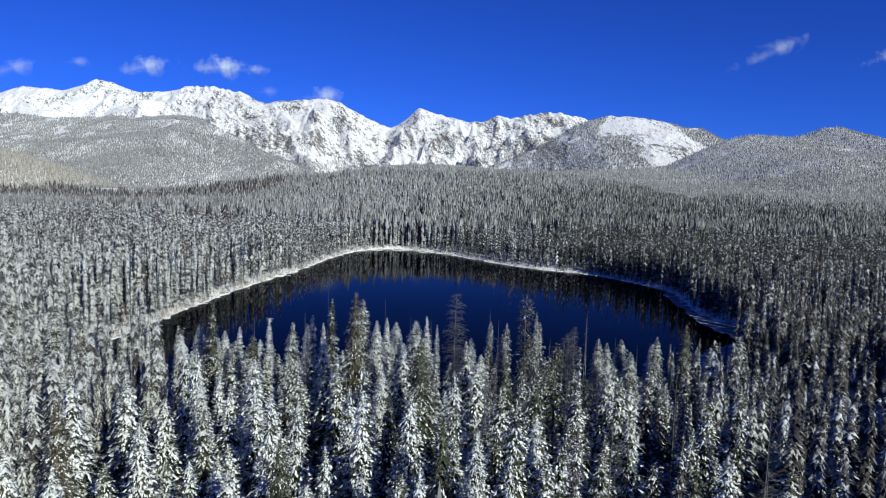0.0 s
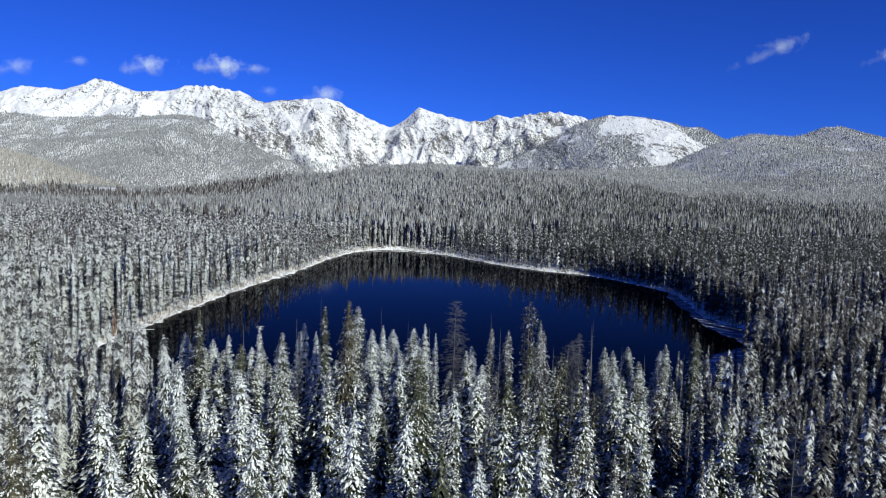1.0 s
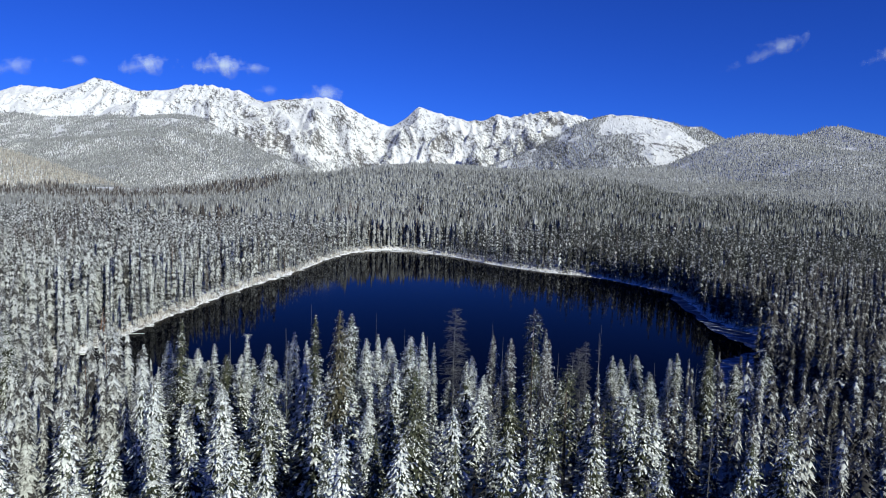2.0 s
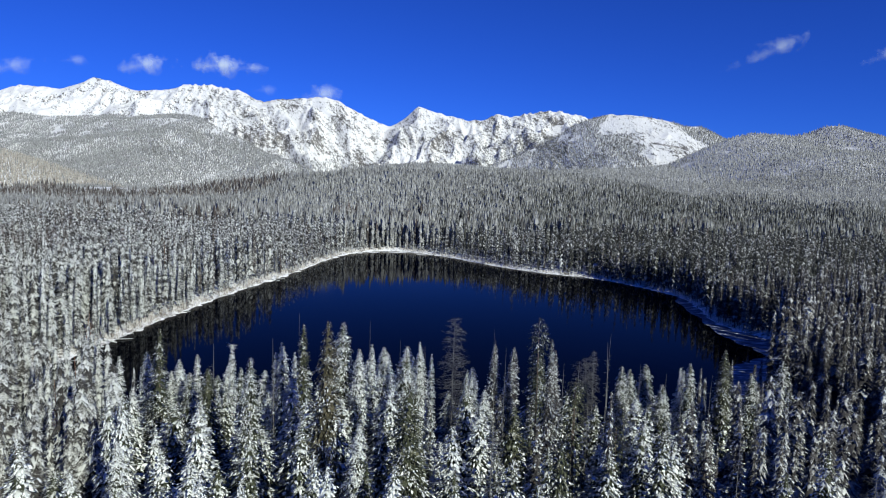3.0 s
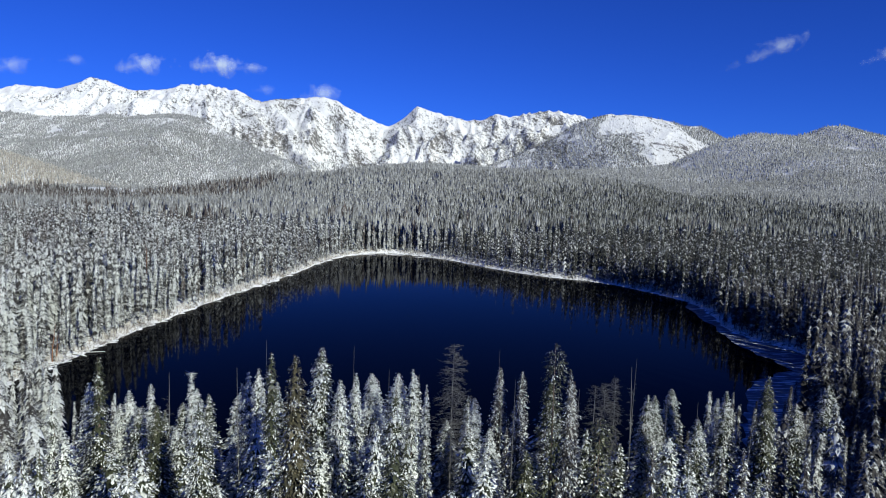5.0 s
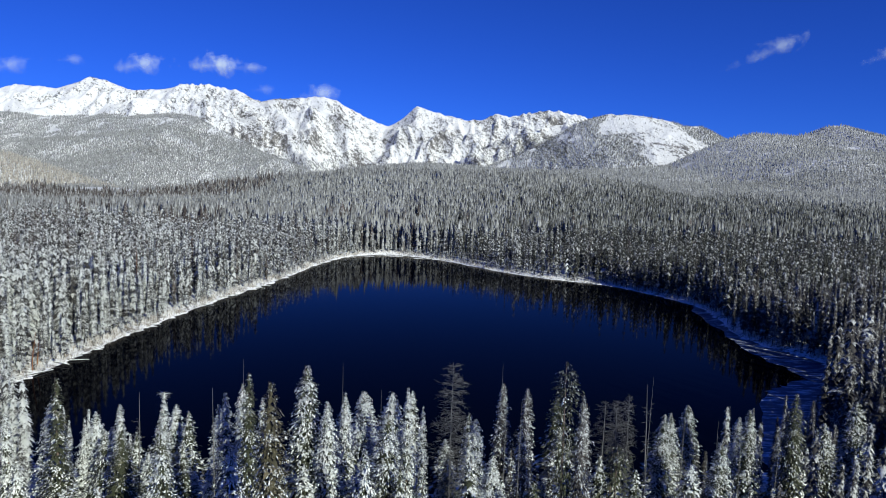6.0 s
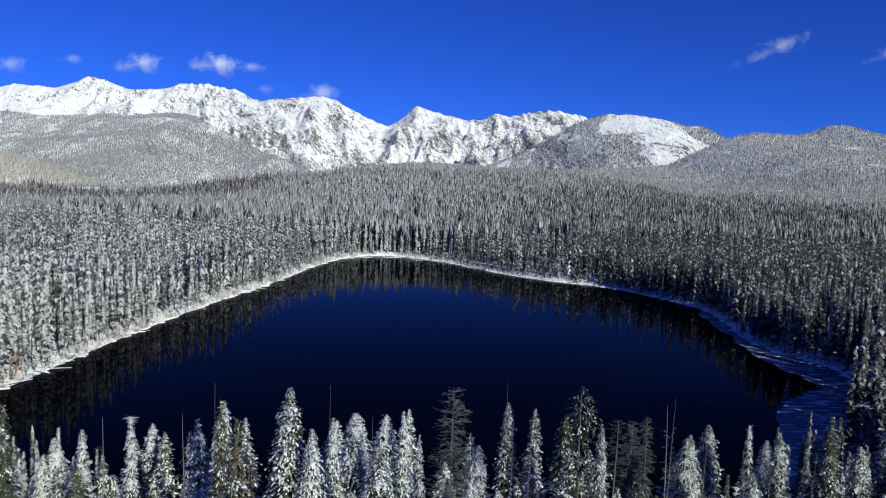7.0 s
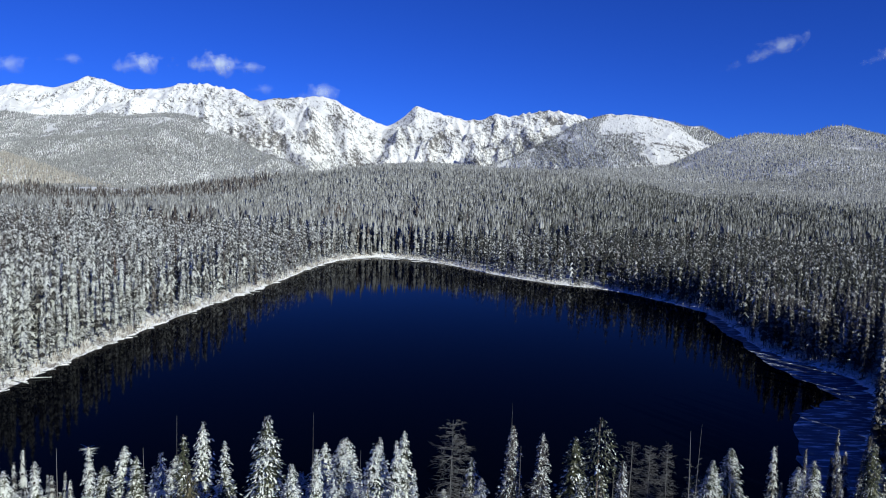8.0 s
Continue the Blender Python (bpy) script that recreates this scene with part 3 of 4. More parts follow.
for kinds, near in ((CLOSEST, (y > 36) & (y < 145) & seen), (CLOSE, (y >= 145) & (y < 250) & seen), (BEHIND, (y > 36) & (y < 250) & ~seen)):
    plant("near_forest", kinds, pick[near] % len(kinds), x[near], y[near], z[near], h[near], turn[near], FROST_MID + [FROST_BARE, M_TRUNK_SHADE], "snowy spruces standing close round the lake", "forest",
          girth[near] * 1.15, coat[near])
near = (y >= 250) & (y < 330)
plant("lake_forest", MID, pick[near], x[near], y[near], z[near], h[near], turn[near], FROST_NEAR + [FROST_BARE, M_TRUNK_SHADE], "dense snow-dusted spruce forest around the lake", "forest",
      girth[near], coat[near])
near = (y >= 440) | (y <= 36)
plant("wood_behind_lake", BEHIND, pick[near] % 6, x[near], y[near], z[near], h[near], turn[near], FROST_FAR + [FROST_BARE, M_TRUNK_SHADE], "snowy spruce wood a little way behind the lake", "forest",
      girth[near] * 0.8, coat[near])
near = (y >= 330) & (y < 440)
plant("shore_forest", MID_FAR, pick[near] % 6, x[near], y[near], z[near], h[near], turn[near], FROST_NEAR + [FROST_BARE, M_TRUNK_SHADE], "snowy spruce forest along the far shore", "forest",
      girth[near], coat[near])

x, y, rng = scatter(-130, 130, 150, 460, 2.0, 15)
z, d, _ = land(x, y)
# crowded east of x = 80: saplings added to darken the bank like shade
keep = (d > 0.4) & (d < np.where(x > 80, 11, 6.5)) & (rng.rand(len(x)) < np.where(x < 40, 0.6, np.where(x > 80, 0.75, 0.35)))
x, y, z, d = x[keep], y[keep], z[keep], d[keep]
plant("bank_saplings", MID_FAR, rng.randint(0, 6, len(x)), x, y, z, (2.0 + 1.2 * d) * rng.uniform(0.6, 1.3, len(x)), rng.uniform(0, 6.28, len(x)), FROST_NEAR + [FROST_BARE, M_TRUNK_SHADE],
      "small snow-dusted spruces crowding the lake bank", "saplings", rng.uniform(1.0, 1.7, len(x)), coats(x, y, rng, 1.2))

# the woods on the rise behind the lake
BACK = [far_tree(200 + i, 3, 3) for i in range(6)]
x, y, rng = scatter(-800, 860, 518, 1050, 4.3, 12)
keep = in_sight(x, y, 0.74, 40) & (rng.rand(len(x)) < 0.95)
x, y = x[keep], y[keep]
z = land(x, y)[0]
h = (rng.uniform(11, 18, len(x)) + 5 * rng.rand(len(x)) ** 5) * (0.82 + 0.3 * soft_noise(x / 35, y / 35, 4)) * (1 + 0.4 * step(900, 1000, y) * step(-100, -300, x))
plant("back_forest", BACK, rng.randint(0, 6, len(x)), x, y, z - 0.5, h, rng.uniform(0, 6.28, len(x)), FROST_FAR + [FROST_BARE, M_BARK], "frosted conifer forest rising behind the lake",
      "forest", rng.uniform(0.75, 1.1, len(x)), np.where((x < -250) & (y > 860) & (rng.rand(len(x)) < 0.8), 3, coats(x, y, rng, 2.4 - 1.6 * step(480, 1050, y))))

# the far woods
FAR = [far_tree(220 + i, 2, 3) for i in range(6)]
DISTANT = [far_tree(230 + i, 1, 4) for i in range(6)]
for y0, y1, between, kinds, seed in ((1045, 1600, 5.6, FAR, 13), (1600, 2600, 7.1, DISTANT, 19)):
    x, y, rng = scatter(-1700, 1900, y0, y1, between, seed)
    keep = in_sight(x, y, 0.74, 30) & ((x > -0.42 * y) | (y > 1700) | (x < -700))
    x, y = x[keep], y[keep]
    z, _, form = land(x, y)
    gap = fractal(x / 60, y / 60, 3, 15)
    keep = (z < 400) & ((form <= 2) | (form == 5) | (y < 2300)) & (rng.rand(len(x)) < 0.96) & (gap < np.where(y > 1300, 0.73, 0.76)) & ((form != 1) | (z < 285) | (rng.rand(len(x)) < 0.25)) & (z > -120) & ((form != 3) | (z < 140)) & ((form != 2) | (rng.rand(len(x)) < 0.3))
    x, y, z = x[keep], y[keep], z[keep]
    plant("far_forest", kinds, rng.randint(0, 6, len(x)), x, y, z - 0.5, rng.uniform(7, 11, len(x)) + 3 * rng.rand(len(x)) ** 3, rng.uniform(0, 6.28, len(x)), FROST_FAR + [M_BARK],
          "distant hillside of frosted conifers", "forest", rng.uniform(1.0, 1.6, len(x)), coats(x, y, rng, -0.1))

# bare aspens on the low hill
x, y, rng = scatter(-1250, -600, 1050, 1600, 8.0, 14)
form = land(x, y)[2]
keep = (form == 2) & in_sight(x, y, 0.74, 30)
x, y = x[keep], y[keep]
z = land(x, y)[0]
plant("aspen_grove", FAR, rng.randint(0, 6, len(x)), x, y, z, rng.uniform(8, 14, len(x)), rng.uniform(0, 6.28, len(x)), [M_ASPEN, M_BARK], "leafless tan aspen grove on a low hill",
      "grove", rng.uniform(1.2, 2.0, len(x)), np.zeros(len(x), int))

# woods on the flanks of the range, up to the tree line
PEAK = [far_tree(240 + i, 1, 4) for i in range(5)]
x, y, rng = scatter(-2400, 1700, 1750, 3200, 6.9, 16)
keep = in_sight(x, y, 0.74, 30)
x, y = x[keep], y[keep]
z, _, form = land(x, y)
patch = fractal(x / 110, y / 110, 4, 17) - 0.5
line_z = np.select([form == 3, form == 4, form == 5, form == 6], [np.where(x < -1150, 300, 135) + 90 * patch, np.where(x + 260 * patch + 0.25 * (z - 300) < 672, 520, np.where(x - 200 * patch + 0.5 * (z - 300) > 1050, 420, 140)) + 130 * patch,
                                                                 330 + 60 * patch, 270 + 240 * patch], 400)
line_z = np.where((form == 4) & (rng.rand(len(x)) < 0.025), 500, line_z)
thin = np.where(form == 6, 0.55, np.where(form == 3, 0.8, 0.96))
keep = (z < line_z) & ((z > 20) | (form == 5)) & ((y > 2300) | (form == 5)) & (rng.rand(len(x)) < thin) & (fractal(x / 45, y / 70, 3, 18) < 0.70)
x, y, z, form = x[keep], y[keep], z[keep], form[keep]
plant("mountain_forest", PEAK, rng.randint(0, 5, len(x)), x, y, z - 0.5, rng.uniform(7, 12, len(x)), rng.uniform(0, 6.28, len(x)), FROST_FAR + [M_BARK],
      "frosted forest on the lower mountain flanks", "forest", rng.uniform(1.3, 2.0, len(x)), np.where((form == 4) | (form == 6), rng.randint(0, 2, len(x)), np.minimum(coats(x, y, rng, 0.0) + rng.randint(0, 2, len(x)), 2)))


# ---- single trees near the flight ----
def tapered(path, radii, sides=6):
    """A tube along a path of points."""
    v, f = [], []
    for (px, py, pz), r in zip(path, radii):
        v += [(px + r * math.cos(6.283 * k / sides), py + r * math.sin(6.283 * k / sides), pz) for k in range(sides)]
    for i in range(len(path) - 1):
        for k in range(sides):
            a, b = i * sides + k, i * sides + (k + 1) % sides
            f += [(a, b, b + sides), (a, b + sides, a + sides)]
    return v, f


def twig(v, f, base, way, length, droop, r):
    """A thin three-sided bare branch."""
    b = Vector(base)
    w = Vector(way)
    mid = b + w * length * 0.55 + Vector((0, 0, -droop * 0.25))
    tip = b + w * length + Vector((0, 0, -droop))
    side = Vector((-w.y, w.x, 0)) * r
    o = len(v)
    v += [tuple(b + side), tuple(b - side), tuple(b + Vector((0, 0, r * 1.6))), tuple(mid + side * 0.7), tuple(mid - side * 0.7), tuple(mid + Vector((0, 0, r))), tuple(tip)]
    f += [(o, o + 1, o + 4), (o, o + 4, o + 3), (o + 1, o + 2, o + 5), (o + 1, o + 5, o + 4), (o + 2, o, o + 3), (o + 2, o + 3, o + 5),
          (o + 3, o + 4, o + 6), (o + 4, o + 5, o + 6), (o + 5, o + 3, o + 6)]


def spruce_meshes(seed, snowy, spread, height=22.0, gap=0.50, bare=2.5, ragged_top=False, fine=1.0, needles=None, lower_snow=0.0, blunt=0.0, full=True):
    """Trunk, crown and snow meshes of one spruce: whorls of drooping boughs, each set with arched sprays, round a dark core."""
    rng = random.Random(seed)
    bend = [(0.12 * math.sin(3 * t + seed), 0.12 * math.sin(2.3 * t + 2 * seed), -0.6 + (height + 0.6) * t) for t in (0, 0.2, 0.4, 0.6, 0.8, 1.0)]
    tv, tf = tapered(bend, [0.24, 0.2, 0.16, 0.11, 0.06, 0.015], 6)
    cv, cf, sv, sf, cn, sn = [], [], [], [], [], []

    def reach_at(low):
        return 0.10 + blunt * min(1.0, low / 0.7) + spread * 1.25 * low ** 0.62

    # the inner boughs
    low = 0.5
    while full and low < height - bare:
        o = len(cv)
        skirt(cv, cf, rng, height - low, reach_at(low) * 0.80, 0.35 + 0.22 * reach_at(low), 4 if low < 3 else 6)
        cn += [(x, y, 0.45 * reach_at(low)) if i else (0, 0, 1) for i, (x, y, _) in enumerate(cv[o:])]
        low += 0.45 + 0.045 * low

    def spray(v, f, n, at, out, side, long, wide, drop, rise, flat):
        """An arched, pointed tongue of needles or of snow."""
        o = len(v)
        px, py, pz = at
        (cx, cy), w = out, wide
        sx, sy = -cy * w, cx * w
        mx, my, mz = px + cx * long * 0.45, py + cy * long * 0.45, pz - drop * long * 0.32
        v += [(px, py, pz + rise), (mx + sx, my + sy, mz + rise - w * 0.45 + side * w), (px + cx * long, py + cy * long, pz - drop * long + rise), (mx - sx, my - sy, mz + rise - w * 0.45 - side * w)]
        f += [(o, o + 1, o + 2), (o, o + 2, o + 3)]
        jx, jy, jz = (rng.uniform(-0.45, 0.45) for _ in range(3))
        n += [(cx * 0.6 + jx, cy * 0.6 + jy, flat + jz), (cx * 0.6 - cy * 0.6 + jx, cy * 0.6 + cx * 0.6 + jy, flat * 0.7 + jz), (cx + jx, cy + jy, flat * 0.7 + jz), (cx * 0.6 + cy * 0.6 + jx, cy * 0.6 - cx * 0.6 + jy, flat * 0.7 + jz)]

    z = height - 0.15
    while z > bare:
        low = height - z
        reach = reach_at(low) * rng.uniform(0.85, 1.12)
        n = max(4, round(min(4 + 3.2 * reach, 9) / fine**0.5))
        t0 = rng.uniform(0, 6.28)
        load_here = snowy + lower_snow * min(1.0, max(0.0, (low - 4.5) / 5))
        for k in range(n):
            turn = t0 + 6.283 * (k + rng.uniform(-0.3, 0.3)) / n
            r = reach * rng.uniform(0.62, 1.15)
            if rng.random() < 0.05:
                continue
            lift, droop = rng.uniform(0.05, 0.35) * r, r * rng.uniform(0.35, 0.7)
            load = 0.94 if rng.random() < load_here else 0.22 * load_here
            zb = z + rng.uniform(-0.3, 0.3) * min(1.0, 0.25 + low / 4)
            coarse = fine * (1.0 if low < 8 else 1.4 if low < 11.5 else 2.4)
            count = max(2, round((2.4 + 2.5 * r) / coarse))
            for j in range(count):
                a = 0.34 + 0.60 * (j + rng.random()) / count
                yaw = turn + rng.uniform(-1.0, 1.0) * (1.15 - 0.4 * a)
                c, s = math.cos(turn + (yaw - turn) * 0.45), math.sin(turn + (yaw - turn) * 0.45)
                long = (0.21 + 0.10 * r) * rng.uniform(0.6, 1.4) * coarse**0.8 * min(1.0, 0.5 + 0.25 * low)
                wide, drop, side = long * rng.uniform(0.20, 0.38), rng.uniform(-0.1, 1.3), rng.uniform(-1.1, 1.1)
                at = (c * r * a, s * r * a, zb + lift * a - droop * a * a + rng.uniform(-0.08, 0.08))
                out = (math.cos(yaw), math.sin(yaw))
                spray(cv, cf, cn, at, out, side, long, wide, drop, 0.0, 0.35)
                if rng.random() < load:
                    q = rng.uniform(0.75, 1.02)
                    spray(sv, sf, sn, at, out, side, long * q, wide * rng.uniform(0.75, 1.0), drop, rng.uniform(0.03, 0.07), 0.55)
        z -= gap * rng.uniform(0.75, 1.2) * (0.62 if low < 4 else 0.85 if low < 10 else 1.2 if low < 14 else 2.6)
    # the leader
    for k in range(5):
        a = 1.256 * k + seed
        spray(cv, cf, cn, (0, 0, height + 0.05 - 0.08 * k), (math.cos(a) * 0.45, math.sin(a) * 0.45), 0, 0.4, 0.10, 0.9, 0.0, 0.4)
    if ragged_top:
        for _ in range(80):
            a = rng.uniform(0, 6.28)
            twig(cv, cf, (0, 0, height - rng.uniform(0.0, 0.55)), (math.cos(a), math.sin(a), rng.uniform(-0.1, 0.35)), rng.uniform(0.3, 1.1), rng.uniform(-0.1, 0.3), 0.03)
            cn += [(math.cos(a), math.sin(a), 0.5)] * 7
    return (mesh_of("trunk", tv, tf, [M_BARK], smooth=True), mesh_of("crown", cv, cf, [needles or FROST_CLOSE[0 if snowy < 0.3 else 1 if snowy < 0.7 else 2]], soft_normals=cn), mesh_of("snow_load", sv, sf, [M_TREE_SNOW], soft_normals=sn))


def snag_meshes(seed, height, spread, twiggy, snowy=0.25, lean=0.0, wood=M_DEAD):
    """Trunk, bare branches and their dusting of snow of a dead tree."""
    rng = random.Random(seed)
    bend = [(lean * t * t * height + 0.1 * math.sin(4 * t + seed), 0.1 * math.sin(3 * t + seed), -0.6 + (height + 0.6) * t) for t in (0, 0.2, 0.4, 0.6, 0.8, 1.0)]
    tv, tf = tapered(bend, [0.13, 0.11, 0.085, 0.06, 0.035, 0.012], 6)
    bv, bf, sv, sf = [], [], [], []
    for _ in range(twiggy):
        t = rng.uniform(0.25, 0.985 if twiggy > 100 else 0.84) ** 0.8
        low = height * (1 - t)
        a = rng.uniform(0, 6.28)
        r = ((0.25 if twiggy < 100 else 0.55) + spread * min(low, 4 + 0.2 * low) ** 0.55) * rng.uniform(0.35, 1.25) * (1.0 if twiggy > 100 else rng.uniform(0.35, 0.9))
        p = (lean * t * t * height, 0, -0.6 + (height + 0.6) * t)
        w = (math.cos(a), math.sin(a), 0.1)
        dr = r * (rng.uniform(-0.5, 0.9) if twiggy < 100 else rng.uniform(-0.5, 0.2) if low < 2 else rng.uniform(-0.1, 0.7))
        twig(bv, bf, p, (w[0], w[1], 0.1 if twiggy < 100 else 0.0), r, dr, 0.018 if twiggy < 100 else 0.012)
        for _ in range(2 if twiggy < 100 else 5):
            q = rng.uniform(0.4, 0.95)
            a2 = a + rng.choice((-1, 1)) * rng.uniform(0.5, 1.0)
            twig(bv, bf, (p[0] + w[0] * r * q, p[1] + w[1] * r * q, p[2] + (0.1 * q - dr / r * q * q) * r), (math.cos(a2), math.sin(a2), rng.uniform(-0.3, 0.5)), r * 0.4, 0.1, 0.016 if twiggy < 100 else 0.010)
        if rng.random() < snowy:
            q, ww, o = rng.uniform(0.5, 0.9), 0.10, len(sv)
            for aa, side, up in ((q - 0.25, 0, 0.03), (q, ww, 0.0), (q + 0.2, 0, 0.02), (q, -ww, 0.0), (q, 0, 0.1)):
                sv.append((p[0] + w[0] * r * aa - w[1] * side, p[1] + w[1] * r * aa + w[0] * side, p[2] + (0.1 * aa - dr / r * aa * aa) * r + up))
            sf += [(o, o + 4, o + 1), (o + 1, o + 4, o + 2), (o + 2, o + 4, o + 3), (o + 3, o + 4, o)]
    meshes = [mesh_of("trunk", tv, tf, [wood], smooth=True), mesh_of("branchwork", bv, bf, [wood])]
    return meshes + ([mesh_of("snow_load", sv, sf, [M_TREE_SNOW])] if sf else [])


def tree_thing(name, meshes, label, category, group):
    """A tree as one thing: an Empty at its foot with its parts."""
    root = tagged(new(name), label, category, group)
    under = root
    for me in meshes:
        name_of = me.name.split(".")[0]
        ob = part(name_of, me, under if name_of in ("snow_load", "snow_cover") else root)
        tagged(ob, kind="stuff" if name_of in ("snow_load", "snow_cover", "branchwork", "stem_clump") else "")
        under = ob
    root.location = (0, 0, -200)
    return root


SPRUCE = "spruces on the near shore"


def tree_kinds(fine):
    """Every kind of near tree, with a few differing sources each; fine: size of the sprays against the usual."""
    def spruce(seed, snowy, spread, label, **more):
        return tree_thing("spruce", spruce_meshes(seed, snowy, spread, fine=fine, bare=4.0 if fine < 1 else 7.0, **more), label, "spruce tree", SPRUCE)

    def dead(seed, height, spread, twigs, snowy, lean, label):
        return tree_thing("dead_tree", snag_meshes(seed, height, spread, twigs, snowy, lean), label, "dead tree", "dead trees on the near shore")

    gap = 0.5 if fine < 1 else 0.68
    return {
        "snowy": [spruce(300 + i, 0.80, 0.34, "tall spruce bent under thick white snow", gap=gap) for i in range(4)],
        "dusted": [spruce(310 + i, 0.42, 0.35, "tall green spruce dusted with patchy snow", gap=gap) for i in range(3)],
        "green": [spruce(320 + i, 0.08, 0.40, "broad dark green spruce with only scraps of snow", gap=gap, lower_snow=0.28) for i in range(2)],
        "khaki": [spruce(325, 0.10, 0.33, "broad browning spruce with scraps of snow", gap=gap, needles=FROST_KHAKI, lower_snow=0.28)],
        "slim": [spruce(330 + i, 0.71, 0.20, "slim spire-shaped spruce coated in snow", gap=gap) for i in range(3)],
        "broken": [spruce(340, 0.85, 0.20, "snow-laden spruce with a dead tangled top", gap=gap, ragged_top=True)],
        "sparse": [spruce(345, 0.05, 0.12, "sparse dark spruce with open ragged crown", gap=0.85, blunt=0.85, full=False)],
        "thin": [spruce(332 + i, 0.36, 0.21, "thin grey spruce with frosted half-bare twigs", gap=gap * 1.1, needles=FROST_TWIG) for i in range(3)],
        "dark": [spruce(338, 0.10, 0.20, "slim dark green spruce with little snow", gap=gap, lower_snow=0.3)],
        "snag": [dead(350 + i, 20.0, 0.22, 60, 0.03, 0.02 * i, "bare grey dead tree with thin broken branches") for i in range(3)],
        "grey": [dead(360 + i, 22.0, 0.42, 420 if fine < 1 else 150, 0.0, 0.0, "dead grey spruce with dense bare twigs") for i in range(2)],
    }


KINDS, STAND_KINDS = tree_kinds(0.42), tree_kinds(1.0)
planted = []


def stand(kinds, kind, x, y, top, girth, turn, pick=0):
    """Copies one kind of tree to its place, with its tip at height top."""
    z = float(land(np.array([x]), np.array([y]))[0][0])
    tall = (top - z) / (22.0 if kind != "snag" else 20.0)
    girth = girth * (1.1 if kind in ("slim", "snag", "grey") else 1.22)
    source = kinds[kind][pick % len(kinds[kind])]
    ob = copy_thing(source, pose(x, y, z, 0, 0, turn) @ Matrix.Diagonal((girth, girth, tall, 1)))
    planted.append((x, y))
    return ob


# the trees whose tips stand out against the water
SHORE_TREES = [
    ("snag", -31.4, 103.7, 22.6, 1.1), ("broken", -29.0, 104.6, 22.4, 0.72), ("slim", -20.9, 100.5, 24.0, 1.0), ("dark", -16.7, 94.7, 28.0, 1.1),
    ("khaki", -11.4, 82.5, 31.2, 1.05), ("dusted", -13.0, 102.4, 26.6, 1.15),
    ("slim", -9.1, 103.6, 23.4, 1.0), ("snowy", -10.4, 100.3, 23.6, 0.9), ("snowy", -8.4, 115.5, 19.5, 1.25), ("snowy", -4.4, 108.0, 22.2, 1.3),
    ("slim", -2.5, 106.0, 23.4, 0.9), ("snag", -1.3, 106.8, 22.5, 0.7), ("slim", -0.7, 101.3, 23.0, 0.7), ("grey", 2.2, 96.0, 29.3, 1.05),
    ("snowy", 5.2, 107.4, 19.6, 0.85), ("thin", 9.4, 118.9, 20.2, 1.0), ("thin", 12.2, 116.0, 20.6, 1.0), ("sparse", 13.2, 97.4, 29.3, 1.0),
    ("thin", 14.6, 96.2, 26.6, 0.7)]
SHORE_TREES_MORE = [
    ("grey", 24.4, 118.5, 18.6, 0.75), ("snag", 26.6, 112.7, 22.8, 1.0), ("dusted", 36.1, 124.4, 16.2, 0.9), ("dusted", 39.7, 114.2, 19.4, 0.8),
    ("green", 44.1, 112.1, 22.3, 0.75), ("dusted", 28.6, 112.7, 19.0, 0.8), ("grey", 24.3, 113.3, 21.1, 0.55), ("dusted", -36.8, 98.1, 22.2, 0.9),
    ("snowy", -37.5, 104.3, 18.4, 0.8), ("slim", -34.2, 105.4, 20.6, 1.0), ("snowy", -36.5, 104.7, 20.0, 0.9), ("khaki", -31.4, 50.3, 27.0, 1.0),
    ("snowy", -39.6, 101.7, 21.8, 0.9), ("slim", -41.2, 97.3, 22.3, 1.0), ("dusted", -33.4, 100.7, 19.4, 1.0), ("green", -28.9, 95.3, 21.8, 0.95),
    ("dusted", -20.2, 84.4, 26.4, 0.9), ("slim", -18.8, 99.0, 23.2, 0.9), ("slim", -13.4, 77.6, 20.6, 0.9), ("dusted", -3.8, 94.5, 24.7, 1.0),
    ("green", -2.2, 72.0, 28.0, 1.1)]
SHORE_TREES_LAST = [
    ("slim", 1.3, 66.0, 18.5, 0.9), ("snowy", 3.4, 52.2, 24.8, 0.9), ("snowy", -7.0, 74.9, 23.1, 0.9), ("slim", 4.4, 108.9, 17.0, 0.9), ("thin", 10.1, 103.1, 21.4, 1.0),
    ("thin", 15.8, 100.0, 24.4, 0.9), ("dusted", 32.1, 120.1, 16.5, 0.8), ("dusted", 50.7, 116.7, 17.1, 0.9), ("green", -11.9, 46.1, 26.1, 0.8), ("snowy", -26.5, 68.4, 23.4, 0.8),
    ("dark", -35.2, 95.8, 26.6, 1.1), ("dusted", -62.7, 100.6, 23.7, 1.0), ("snowy", 39.8, 117.0, 17.4, 0.8), ("dusted", 32.3, 105.3, 18.6, 0.9), ("dusted", 59.4, 123.7, 17.8, 1.0),
    ("snag", -17.4, 94.9, 29.2, 0.5), ("snag", -9.3, 103.3, 26.6, 0.4), ("snag", 9.2, 118.4, 22.9, 0.4), ("snag", -21.6, 99.8, 24.8, 0.8), ("slim", -21.9, 101.4, 22.4, 0.9), ("snowy", -8.1, 110.9, 21.2, 1.0), ("snowy", 6.5, 99.0, 19.0, 0.9)]
